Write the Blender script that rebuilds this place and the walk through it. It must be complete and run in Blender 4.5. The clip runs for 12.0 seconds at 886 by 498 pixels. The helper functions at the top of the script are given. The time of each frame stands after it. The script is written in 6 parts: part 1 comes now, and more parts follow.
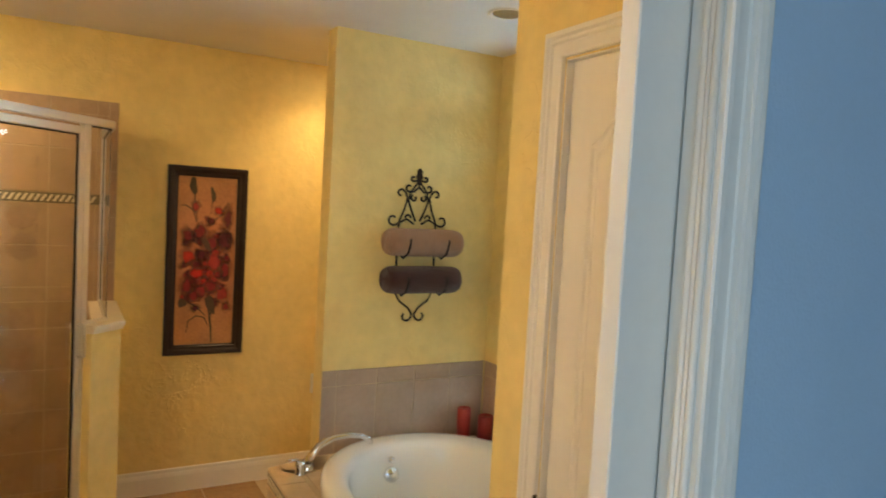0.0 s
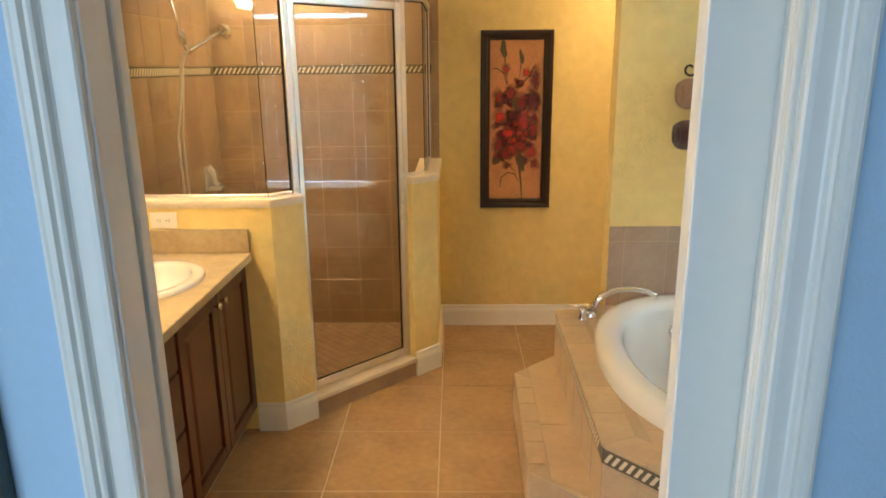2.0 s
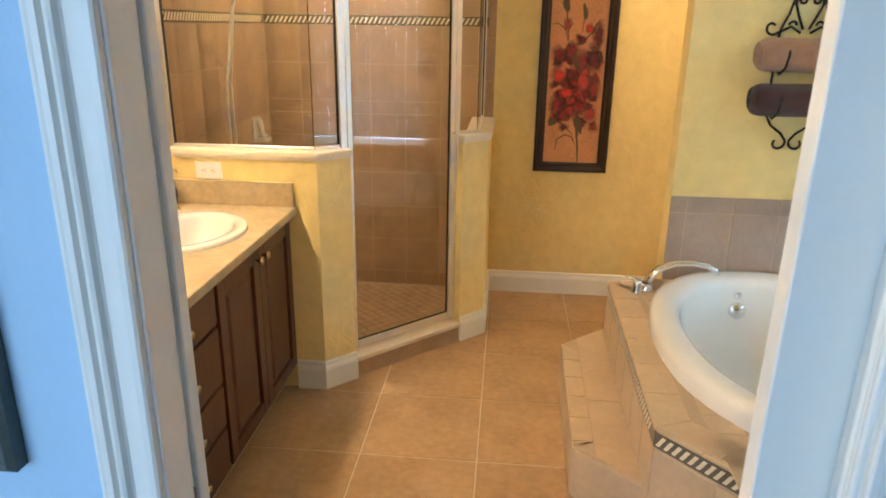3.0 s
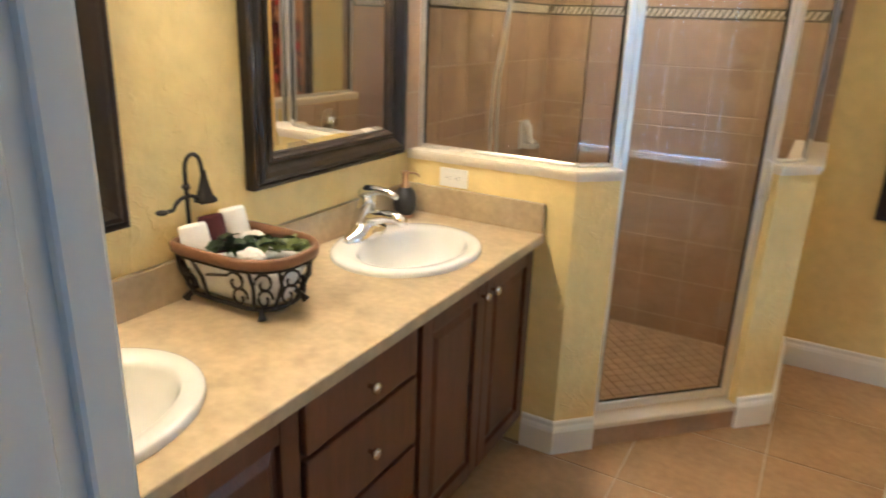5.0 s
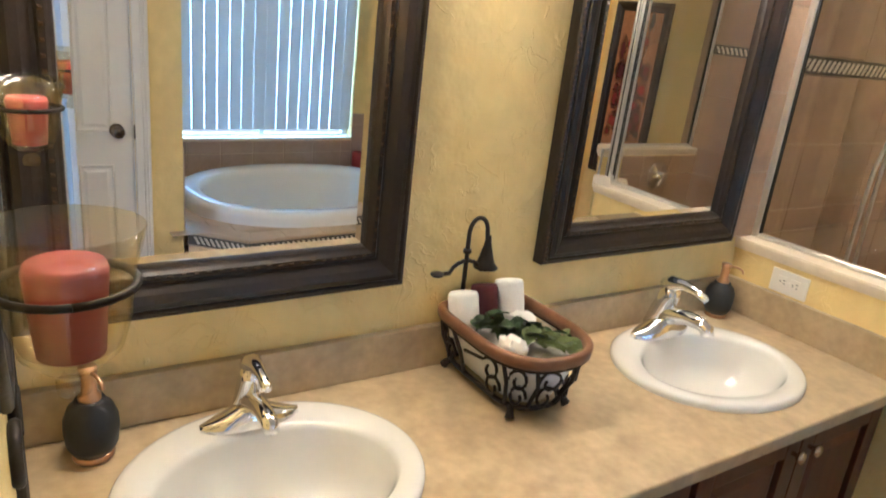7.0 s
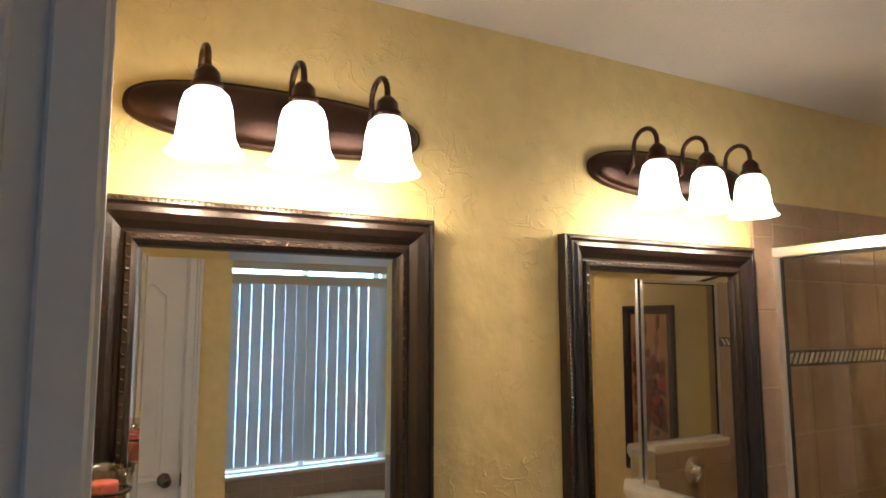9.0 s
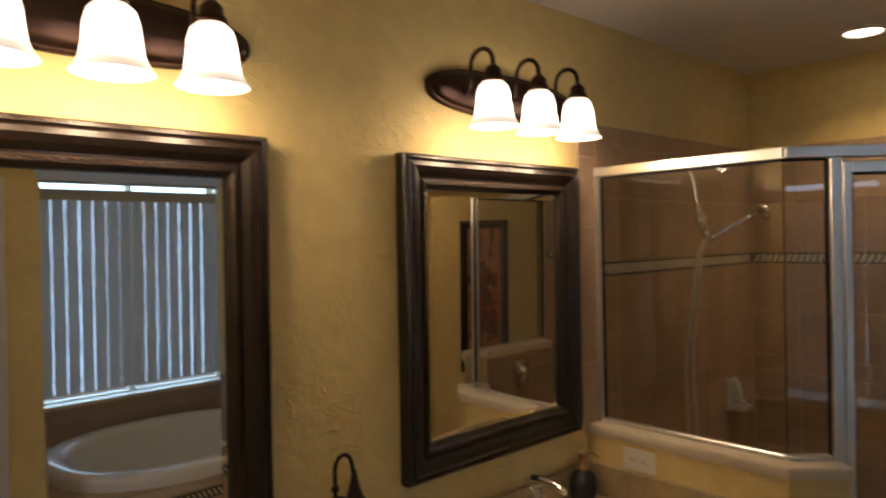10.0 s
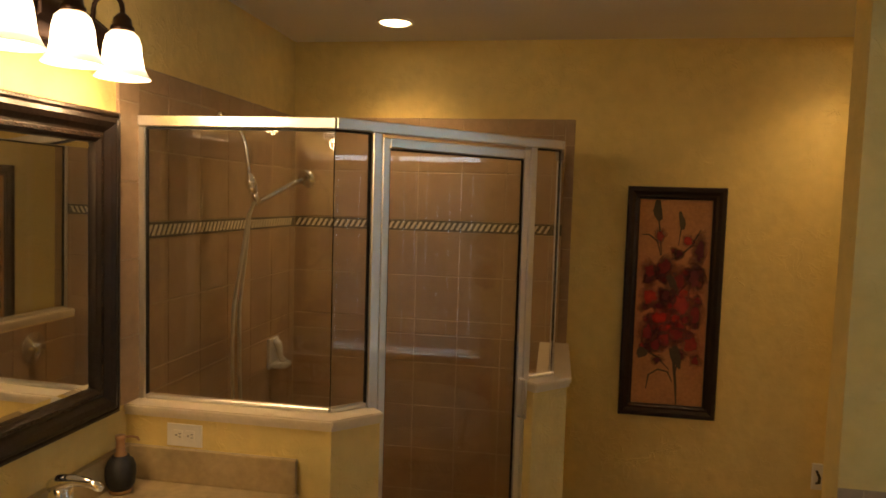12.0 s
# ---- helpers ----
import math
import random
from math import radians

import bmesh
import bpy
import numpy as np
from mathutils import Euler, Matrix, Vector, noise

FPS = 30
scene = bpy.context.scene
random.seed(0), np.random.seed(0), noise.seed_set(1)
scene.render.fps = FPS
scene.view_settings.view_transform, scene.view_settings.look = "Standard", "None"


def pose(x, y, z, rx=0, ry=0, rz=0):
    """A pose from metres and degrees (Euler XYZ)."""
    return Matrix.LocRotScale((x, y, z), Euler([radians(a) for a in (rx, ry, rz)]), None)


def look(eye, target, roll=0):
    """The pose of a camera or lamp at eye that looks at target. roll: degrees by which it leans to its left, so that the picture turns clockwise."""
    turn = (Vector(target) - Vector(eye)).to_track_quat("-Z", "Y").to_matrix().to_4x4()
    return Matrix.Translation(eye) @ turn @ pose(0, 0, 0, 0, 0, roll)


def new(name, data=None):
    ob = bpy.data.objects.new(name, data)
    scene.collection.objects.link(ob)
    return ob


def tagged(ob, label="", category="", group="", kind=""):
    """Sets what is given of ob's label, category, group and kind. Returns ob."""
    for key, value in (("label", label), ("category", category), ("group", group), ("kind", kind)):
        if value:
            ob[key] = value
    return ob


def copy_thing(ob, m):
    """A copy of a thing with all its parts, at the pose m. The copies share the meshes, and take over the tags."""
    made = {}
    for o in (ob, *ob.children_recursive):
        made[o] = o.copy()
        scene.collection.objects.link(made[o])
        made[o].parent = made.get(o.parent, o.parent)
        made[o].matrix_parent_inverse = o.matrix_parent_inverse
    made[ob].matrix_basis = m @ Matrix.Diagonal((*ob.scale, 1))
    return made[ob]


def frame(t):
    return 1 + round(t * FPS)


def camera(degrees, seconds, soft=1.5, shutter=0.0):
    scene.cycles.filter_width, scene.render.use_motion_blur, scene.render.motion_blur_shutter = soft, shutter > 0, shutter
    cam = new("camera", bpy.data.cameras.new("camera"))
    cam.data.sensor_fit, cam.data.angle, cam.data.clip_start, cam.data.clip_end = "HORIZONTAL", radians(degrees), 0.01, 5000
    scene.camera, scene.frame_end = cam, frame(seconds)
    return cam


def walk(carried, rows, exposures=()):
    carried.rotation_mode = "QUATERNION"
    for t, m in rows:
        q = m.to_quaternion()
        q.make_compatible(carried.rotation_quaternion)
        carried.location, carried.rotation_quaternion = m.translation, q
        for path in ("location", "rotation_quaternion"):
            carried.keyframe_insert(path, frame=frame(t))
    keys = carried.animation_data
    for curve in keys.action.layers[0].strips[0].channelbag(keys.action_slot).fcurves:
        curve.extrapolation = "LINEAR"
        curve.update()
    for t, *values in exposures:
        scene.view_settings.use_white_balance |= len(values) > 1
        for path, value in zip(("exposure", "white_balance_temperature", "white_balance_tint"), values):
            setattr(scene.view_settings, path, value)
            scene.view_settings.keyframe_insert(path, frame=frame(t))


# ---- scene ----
cam = camera(66.4, 12.0, soft=1.7, shutter=0.25)
PATH = [
    (0, (1.117, -2.627, 1.66), (2.099, -0.878, 1.547), 3.2),
    (0.5, (1.266, -2.704, 1.667), (1.834, -0.797, 1.56), 1.8),
    (1, (1.388, -2.835, 1.698), (1.470, -0.852, 1.411), 1.0),
    (1.5, (1.404, -2.823, 1.674), (1.407, -0.862, 1.282), -0.4),
    (2, (1.452, -2.82, 1.629), (1.413, -0.889, 1.108), -0.6),
    (2.5, (1.441, -2.806, 1.624), (1.391, -0.896, 1.031), -0.5),
    (2.7, (1.447, -2.779, 1.614), (1.312, -0.876, 1.009), -0.4),
    (4.3, (1.285, -2.242, 1.532), (1.090, -0.387, 0.820), 3.7),
    (4.5, (1.306, -2.208, 1.542), (0.919, -0.377, 0.846), 3.4),
    (5, (1.350, -2.136, 1.545), (0.425, -0.474, 0.904), 2.0),
    (5.5, (1.312, -2.054, 1.581), (0.006, -0.688, 0.93), 2.5),
    (6, (1.305, -1.995, 1.63), (-0.061, -0.707, 0.942), 2.2),
    (6.5, (1.288, -1.889, 1.617), (-0.227, -0.812, 0.879), 3.5),
    (7, (1.207, -1.896, 1.623), (-0.376, -0.848, 0.993), 6.1),
    (7.5, (1.291, -1.899, 1.673), (-0.42, -0.888, 1.449), 2.2),
    (7.7, (1.281, -1.904, 1.695), (-0.436, -0.885, 1.584), 1.8),
    (9.3, (1.411, -1.946, 1.73), (-0.328, -0.99, 1.978), -0.6),
    (9.5, (1.399, -1.947, 1.745), (-0.318, -0.937, 1.92), -0.6),
    (9.8, (1.403, -1.947, 1.737), (-0.211, -0.769, 1.821), -0.7),
    (10, (1.403, -1.93, 1.731), (-0.079, -0.588, 1.706), -1.3),
    (10.5, (1.4, -1.878, 1.709), (0.161, -0.315, 1.557), -1.6),
    (11, (1.298, -1.877, 1.767), (0.625, -0.007, 1.544), 0.3),
    (11.5, (1.286, -1.853, 1.739), (0.884, 0.1, 1.586), 0.8),
    (12, (1.287, -1.863, 1.74), (0.959, 0.105, 1.596), 1.7),
]
walk(cam, [(t, look(eye, target, roll)) for t, eye, target, roll in PATH],
     exposures=[(0, 0.9, 8700, 12), (0.5, 1.25, 8400, 12), (1, 1.2, 8300, 12), (2.0, 1.3, 7900, 11), (2.7, 1.5, 7200, 11), (4.5, 1.4, 5700, 8), (5.5, 1.15, 5500, 9),
                (6.5, 0.95, 5250, 10), (7.7, 0.9, 5300, 11), (9.3, -0.35, 6300, 16), (10, -1.0, 7000, 18), (10.5, -1.1, 8600, 20), (11, -0.8, 9800, 19), (12, -0.5, 10000, 18)])

# ---- light ----
world = bpy.data.worlds.new("sky")
scene.world = world
world.use_nodes = True
wn = world.node_tree.nodes
sky = wn.new("ShaderNodeTexSky")
sky.sky_type, sky.sun_disc = "NISHITA", False
sky.sun_elevation, sky.sun_rotation = radians(48), radians(200)
world.node_tree.links.new(sky.outputs[0], wn["Background"].inputs[0])
wn["Background"].inputs[1].default_value = 0.12
sun = new("sun", bpy.data.lights.new("sun", "SUN"))
sun.data.energy, sun.data.angle, sun.data.color = 3.0, radians(0.5), (1, 0.95, 0.88)
sun.matrix_world = look((0, -20, 22), (0, 0, 0))

BULB_W, BULB_C = 2.7, (1.0, 0.80, 0.55)
SHADE_E = 10.0
DOWN_W, DOWN_C = 24.0, (1.0, 0.76, 0.46)
DAY_W, DAY_C = 29.0, (0.23, 0.53, 0.96)


def lamp(name, kind, watts, colour, place, target=None, size=0.1, size_y=None):
    data = bpy.data.lights.new(name, kind)
    data.energy, data.color = watts, colour
    if kind == "AREA":
        data.size = size
        if size_y:
            data.shape, data.size_y = "RECTANGLE", size_y
    elif kind == "POINT":
        data.shadow_soft_size = size
    elif kind == "SPOT":
        data.shadow_soft_size, data.spot_size, data.spot_blend = size, radians(128), 0.9
    ob = new(name, data)
    ob.matrix_world = look(place, target) if target else pose(*place)
    return ob


# daylight through the bedroom window, bathroom lamps
lamp("bedroom_daylight", "AREA", DAY_W, DAY_C, (-0.2, -5.35, 1.5), (-0.2, 0, 1.3), 2.2, 1.5)
lamp("bath_daylight", "AREA", 54, (0.36, 0.64, 1.0), (3.42, -0.38, 1.47), (0, -0.38, 1.47), 1.24, 1.55)


# ---- materials ----
def mat(name, col, rough=0.5, metal=0.0, var=0.12, scale=5.0, fine=60.0, bump=0.1, bscale=80.0, dist=0.01,
        trans=0.0, ior=1.45, rand=0.0, coat=0.0, stretch=None, sheen=0.0):
    m = bpy.data.materials.new(name)
    m.use_nodes = True
    nt = m.node_tree
    n, l = nt.nodes, nt.links
    b = n["Principled BSDF"]
    b.inputs["Roughness"].default_value, b.inputs["Metallic"].default_value = rough, metal
    b.inputs["Transmission Weight"].default_value, b.inputs["IOR"].default_value = trans, ior
    b.inputs["Coat Weight"].default_value = coat
    b.inputs["Sheen Weight"].default_value = sheen
    geo = n.new("ShaderNodeNewGeometry")
    vec = geo.outputs["Position"]
    if stretch:
        mp = n.new("ShaderNodeMapping")
        mp.inputs["Scale"].default_value = stretch
        l.new(vec, mp.inputs[0])
        vec = mp.outputs[0]
    a, f = n.new("ShaderNodeTexNoise"), n.new("ShaderNodeTexNoise")
    for node, sc, det in ((a, scale, 4), (f, fine, 3)):
        node.inputs["Scale"].default_value, node.inputs["Detail"].default_value = sc, det
        l.new(vec, node.inputs["Vector"])
    mix = n.new("ShaderNodeMath")
    mix.operation = "MULTIPLY_ADD"
    mix.inputs[1].default_value = 0.4
    l.new(f.outputs[0], mix.inputs[0])
    sc = n.new("ShaderNodeMath")
    sc.operation = "MULTIPLY"
    sc.inputs[1].default_value = 0.6
    l.new(a.outputs[0], sc.inputs[0])
    l.new(sc.outputs[0], mix.inputs[2])
    value = mix.outputs[0]
    if rand:
        info = n.new("ShaderNodeObjectInfo")
        add = n.new("ShaderNodeMath")
        add.operation = "MULTIPLY_ADD"
        add.inputs[1].default_value = rand
        l.new(info.outputs["Random"], add.inputs[0])
        l.new(value, add.inputs[2])
        value = add.outputs[0]
    ramp = n.new("ShaderNodeValToRGB")
    lo, hi = 0.5 - 0.22, 0.5 + 0.22 + rand
    ramp.color_ramp.elements[0].position, ramp.color_ramp.elements[1].position = lo, hi
    ramp.color_ramp.elements[0].color = (*[c * (1 - var) for c in col], 1)
    ramp.color_ramp.elements[1].color = (*[min(1, c * (1 + var)) for c in col], 1)
    l.new(value, ramp.inputs[0])
    l.new(ramp.outputs[0], b.inputs["Base Color"])
    if bump:
        bn, bt = n.new("ShaderNodeBump"), n.new("ShaderNodeTexNoise")
        bt.inputs["Scale"].default_value, bt.inputs["Detail"].default_value = bscale, 3
        l.new(vec, bt.inputs["Vector"])
        bn.inputs["Strength"].default_value, bn.inputs["Distance"].default_value = bump, dist
        l.new(bt.outputs[0], bn.inputs["Height"])
        l.new(bn.outputs[0], b.inputs["Normal"])
    return m


def trowelled(m, scale, height):
    """Skip-trowel plaster: thin raised lips and flattened patches over the relief that the material has."""
    nt = m.node_tree
    n, l = nt.nodes, nt.links
    bs = n["Principled BSDF"]
    geo, big, lips, ramp, gate, mul, bump = (n.new("ShaderNode" + k) for k in ("NewGeometry", "TexNoise", "TexNoise", "ValToRGB", "ValToRGB", "Math", "Bump"))
    lips.inputs["Scale"].default_value, lips.inputs["Detail"].default_value, lips.inputs["Distortion"].default_value = scale, 3, 1.2
    big.inputs["Scale"].default_value, big.inputs["Detail"].default_value = scale * 0.35, 2
    for node in (big, lips):
        l.new(geo.outputs["Position"], node.inputs["Vector"])
    r = ramp.color_ramp
    r.elements[0].position, r.elements[0].color = 0.50, (0, 0, 0, 1)
    r.elements[1].position, r.elements[1].color = 0.60, (0, 0, 0, 1)
    r.elements.new(0.535).color = (1, 1, 1, 1)
    r.elements.new(0.55).color = (0.35, 0.35, 0.35, 1)
    gate.color_ramp.elements[0].position, gate.color_ramp.elements[1].position = 0.44, 0.56
    l.new(lips.outputs[0], ramp.inputs[0])
    l.new(big.outputs[0], gate.inputs[0])
    mul.operation = "MULTIPLY"
    l.new(ramp.outputs[0], mul.inputs[0])
    l.new(gate.outputs[0], mul.inputs[1])
    bump.inputs["Strength"].default_value, bump.inputs["Distance"].default_value = 0.8, height
    l.new(mul.outputs[0], bump.inputs["Height"])
    l.new(n["Bump"].outputs[0], bump.inputs["Normal"])
    l.new(bump.outputs[0], bs.inputs["Normal"])


def translucent(m, col, amount):
    """Lets light through a thin sheet."""
    nt = m.node_tree
    out, bs = nt.nodes["Material Output"], nt.nodes["Principled BSDF"]
    tr, mx = nt.nodes.new("ShaderNodeBsdfTranslucent"), nt.nodes.new("ShaderNodeMixShader")
    tr.inputs["Color"].default_value = (*col, 1)
    mx.inputs[0].default_value = amount
    nt.links.new(bs.outputs[0], mx.inputs[1])
    nt.links.new(tr.outputs[0], mx.inputs[2])
    nt.links.new(mx.outputs[0], out.inputs["Surface"])


def clear(name, tint, gloss):
    """Thin clear glass: see-through, with a share of gloss."""
    m = bpy.data.materials.new(name)
    m.use_nodes = True
    nt = m.node_tree
    out = nt.nodes["Material Output"]
    tr, gl, mx = (nt.nodes.new("ShaderNode" + k) for k in ("BsdfTransparent", "BsdfGlossy", "MixShader"))
    tr.inputs["Color"].default_value, gl.inputs["Roughness"].default_value, mx.inputs[0].default_value = (*tint, 1), 0.03, gloss
    for x, y in ((tr.outputs[0], mx.inputs[1]), (gl.outputs[0], mx.inputs[2]), (mx.outputs[0], out.inputs["Surface"])):
        nt.links.new(x, y)
    return m


def glow(name, col, strength):
    m = bpy.data.materials.new(name)
    m.use_nodes = True
    b = m.node_tree.nodes["Principled BSDF"]
    b.inputs["Base Color"].default_value = (*col, 1)
    b.inputs["Emission Color"].default_value = (*col, 1)
    b.inputs["Emission Strength"].default_value = strength
    return m


YELLOW = mat("yellow_plaster", (0.79, 0.615, 0.265), 0.68, var=0.13, scale=1.8, fine=16, bump=0.5, bscale=14, dist=0.012)
trowelled(YELLOW, 12.0, 0.0018)
CEIL = mat("ceiling_paint", (0.74, 0.71, 0.66), 0.8, var=0.04, bump=0.2, bscale=120)
WHITE = mat("white_trim_paint", (0.80, 0.77, 0.70), 0.4, var=0.03, bump=0.03)
BEDWALL = mat("bedroom_wall_paint", (0.40, 0.58, 0.73), 0.7, var=0.03, bump=0.15, bscale=150)
FLOORT = mat("floor_tile_ceramic", (0.41, 0.255, 0.132), 0.27, var=0.28, scale=4, fine=28, bump=0.05, rand=0.08)
GROUT = mat("grout", (0.52, 0.40, 0.27), 0.9, var=0.1, fine=120)
SHOWT = mat("shower_tile_ceramic", (0.42, 0.283, 0.178), 0.36, var=0.2, scale=7, fine=40, bump=0.05, rand=0.08)
DECKT = mat("deck_tile_ceramic", (0.56, 0.41, 0.26), 0.35, var=0.16, scale=7, fine=40, bump=0.05, rand=0.08)
BANDL = mat("band_cream_stone", (0.72, 0.64, 0.48), 0.4, var=0.15, fine=70)
BANDD = mat("band_dark_stone", (0.12, 0.10, 0.07), 0.4, var=0.25, fine=70)
CAPST = mat("cap_cream_stone", (0.74, 0.64, 0.50), 0.3, var=0.08, scale=8)
COUNTER = mat("counter_laminate", (0.43, 0.33, 0.195), 0.34, var=0.24, scale=13, fine=45, bump=0.02)
DARKWOOD = mat("cabinet_wood", (0.090, 0.030, 0.014), 0.38, var=0.35, scale=6, fine=40, bump=0.05, stretch=(6, 6, 0.8), coat=0.2)
FRAMEW = mat("bronze_frame_wood", (0.014, 0.008, 0.0055), 0.36, var=0.6, scale=7, fine=70, bump=0.15, bscale=60, coat=0.12)
WORN = mat("worn_gilt_wood", (0.052, 0.026, 0.012), 0.30, metal=0.25, var=0.75, scale=14, fine=90, bump=0.2, bscale=120, coat=0.15)
IRON = mat("dark_iron", (0.028, 0.022, 0.018), 0.5, metal=0.6, var=0.3, fine=150, bump=0.1)
CHROME = mat("chrome", (0.85, 0.86, 0.88), 0.07, metal=1, var=0.02, bump=0)
ALU = mat("satin_aluminium", (0.78, 0.76, 0.72), 0.28, metal=0.9, var=0.04, bump=0.02)
PORC = mat("white_porcelain", (0.68, 0.665, 0.62), 0.12, var=0.02, bump=0, coat=0.4)
ACRYL = mat("tub_acrylic", (0.82, 0.79, 0.72), 0.18, var=0.02, bump=0, coat=0.3)
BLIND = mat("blind_vinyl", (0.66, 0.65, 0.62), 0.6, var=0.05, bump=0.05)
translucent(BLIND, (0.60, 0.60, 0.58), 0.18)
VALANCE = mat("valance_vinyl", (0.62, 0.57, 0.47), 0.55, var=0.04, bump=0.03)
CARPET = mat("bedroom_carpet", (0.45, 0.40, 0.34), 0.95, var=0.12, fine=200, bump=0.4, bscale=300)
GLASS = mat("shower_glass", (0.97, 0.98, 0.97), 0.0, var=0.0, bump=0, trans=1.0, ior=1.45)
MIRROR = mat("mirror_silver", (0.90, 0.91, 0.90), 0.01, metal=1, var=0.0, bump=0)
# black of the rubber seals; also painted shade in the door pocket
BLACKSEAL = mat("black_seal", (0.015, 0.015, 0.015), 0.6, var=0.2)


# ---- mesh helpers ----
def bbox(bm, x0, x1, y0, y1, z0, z1, bevel=0.0, seg=1):
    r = bmesh.ops.create_cube(bm, size=1, matrix=Matrix.Translation(((x0 + x1) / 2, (y0 + y1) / 2, (z0 + z1) / 2))
                              @ Matrix.Diagonal((x1 - x0, y1 - y0, z1 - z0, 1)))
    if bevel:
        vs = set(r["verts"])
        es = [e for e in bm.edges if e.verts[0] in vs and e.verts[1] in vs]
        bmesh.ops.bevel(bm, geom=es, offset=bevel, segments=seg, affect="EDGES", profile=0.6)
    return bm


def prism(bm, pts, z0, z1, bevel=0.0):
    lo = [bm.verts.new((x, y, z0)) for x, y in pts]
    hi = [bm.verts.new((x, y, z1)) for x, y in pts]
    n = len(pts)
    fs = [bm.faces.new(list(reversed(lo))), bm.faces.new(hi)]
    for i in range(n):
        fs.append(bm.faces.new((lo[i], lo[(i + 1) % n], hi[(i + 1) % n], hi[i])))
    bmesh.ops.recalc_face_normals(bm, faces=fs)
    if bevel:
        es = list({e for f in fs for e in f.edges})
        bmesh.ops.bevel(bm, geom=es, offset=bevel, segments=2, affect="EDGES")
    return bm


def lathe(bm, prof, n=24, m=Matrix()):
    """Turns (radius, height) pairs about z."""
    rings = []
    for r, z in prof:
        if r < 1e-5:
            rings.append([bm.verts.new(m @ Vector((0, 0, z)))])
        else:
            rings.append([bm.verts.new(m @ Vector((r * math.cos(2 * math.pi * i / n), r * math.sin(2 * math.pi * i / n), z))) for i in range(n)])
    for a, b in zip(rings, rings[1:]):
        for i in range(n):
            j = (i + 1) % n
            q = [a[i % len(a)], a[j % len(a)], b[j % len(b)], b[i % len(b)]]
            q = [v for k, v in enumerate(q) if v not in q[:k]]
            if len(q) > 2:
                f = bm.faces.new(q)
                f.smooth = True
    bmesh.ops.recalc_face_normals(bm, faces=bm.faces)
    return bm


def tube(bm, pts, r, n=8, taper=None):
    """A round bar along a line of points."""
    pts = [Vector(p) for p in pts]
    rings = []
    up = Vector((0.31, 0.17, 0.93)).normalized()
    for i, p in enumerate(pts):
        d = (pts[min(i + 1, len(pts) - 1)] - pts[max(i - 1, 0)]).normalized()
        u = d.cross(up)
        if u.length < 0.05:
            u = d.cross(Vector((1, 0, 0)))
        u.normalize()
        v = d.cross(u)
        rr = r if taper is None else r * taper[i]
        rings.append([bm.verts.new(p + rr * (math.cos(2 * math.pi * k / n) * u + math.sin(2 * math.pi * k / n) * v)) for k in range(n)])
    fs = []
    for a, b in zip(rings, rings[1:]):
        for k in range(n):
            f = bm.faces.new((a[k], a[(k + 1) % n], b[(k + 1) % n], b[k]))
            f.smooth = True
            fs.append(f)
    fs.append(bm.faces.new(rings[0]))
    fs.append(bm.faces.new(rings[-1]))
    bmesh.ops.recalc_face_normals(bm, faces=fs)
    return bm


def arc(c, r, a0, a1, n, plane="yz", off=0.0):
    """Points of an arc in a plane; degrees."""
    out = []
    for i in range(n + 1):
        a = radians(a0 + (a1 - a0) * i / n)
        u, v = c[0] + r * math.cos(a), c[1] + r * math.sin(a)
        out.append({"yz": (off, u, v), "xz": (u, off, v), "xy": (u, v, off)}[plane])
    return out


def mesh(bm, name, material):
    me = bpy.data.meshes.new(name)
    bm.to_mesh(me)
    bm.free()
    for m in material if isinstance(material, (list, tuple)) else [material]:
        me.materials.append(m)
    return me


def thing(name, bm, material, label, category, kind="", group="", at=None):
    ob = new(name, mesh(bm, name, material))
    if at is not None:
        ob.matrix_world = at
    return tagged(ob, label, category, group, kind)


def empty(name, label, category, group="", at=None, kind=""):
    ob = new(name)
    ob.empty_display_size = 0.05
    if at is not None:
        ob.matrix_world = at
    return tagged(ob, label, category, group, kind)


def part(name, bm, material, parent, label=""):
    ob = new(name, mesh(bm, name, material))
    ob.parent = parent
    return tagged(ob, label)


def piece(name, me, parent, m):
    ob = new(name, me)
    ob.parent = parent
    ob.matrix_basis = m
    return ob


B = bmesh.new
H = 2.485          # ceiling
D = 1.325          # painting wall
E0, E1 = -2.035, -1.93   # entry wall
DX0, DX1, DH = 1.035, 1.834, 2.05
W1, W2 = 2.138, 3.12
AY = -1.14         # start of the tub alcove
TY = 0.41          # towel wall
DECK = 0.46

# ---- structure ----
def wall(name, boxes, material, label):
    bm = B()
    for b in boxes:
        bbox(bm, *b)
    return thing(name, bm, material, label, "wall", "structure")


wall("wall_west", [(-0.12, 0, E1, D + 0.12, 0, H)], YELLOW, "yellow textured plaster wall behind the vanity")
wall("wall_north", [(0, W2 + 0.12, D, D + 0.12, 0, H)], YELLOW, "yellow textured plaster wall behind the painting")
wall("wall_towel", [(2.20, W2, TY, TY + 0.12, 0, H)], YELLOW, "yellow plaster wall beside the tub")
wall("wall_recess", [(W2, W2 + 0.12, TY + 0.12, D, 0, H)], YELLOW, "plain yellow plaster wall of the recess")
CD0, CD1 = -1.885, -1.35
wall("wall_closet", [(W1, W1 + 0.12, E1, CD0, 0, H), (W1, W1 + 0.12, CD1, AY, 0, H), (W1, W1 + 0.12, CD0, CD1, 2.03, H)], YELLOW,
     "yellow plaster wall around the white closet door")
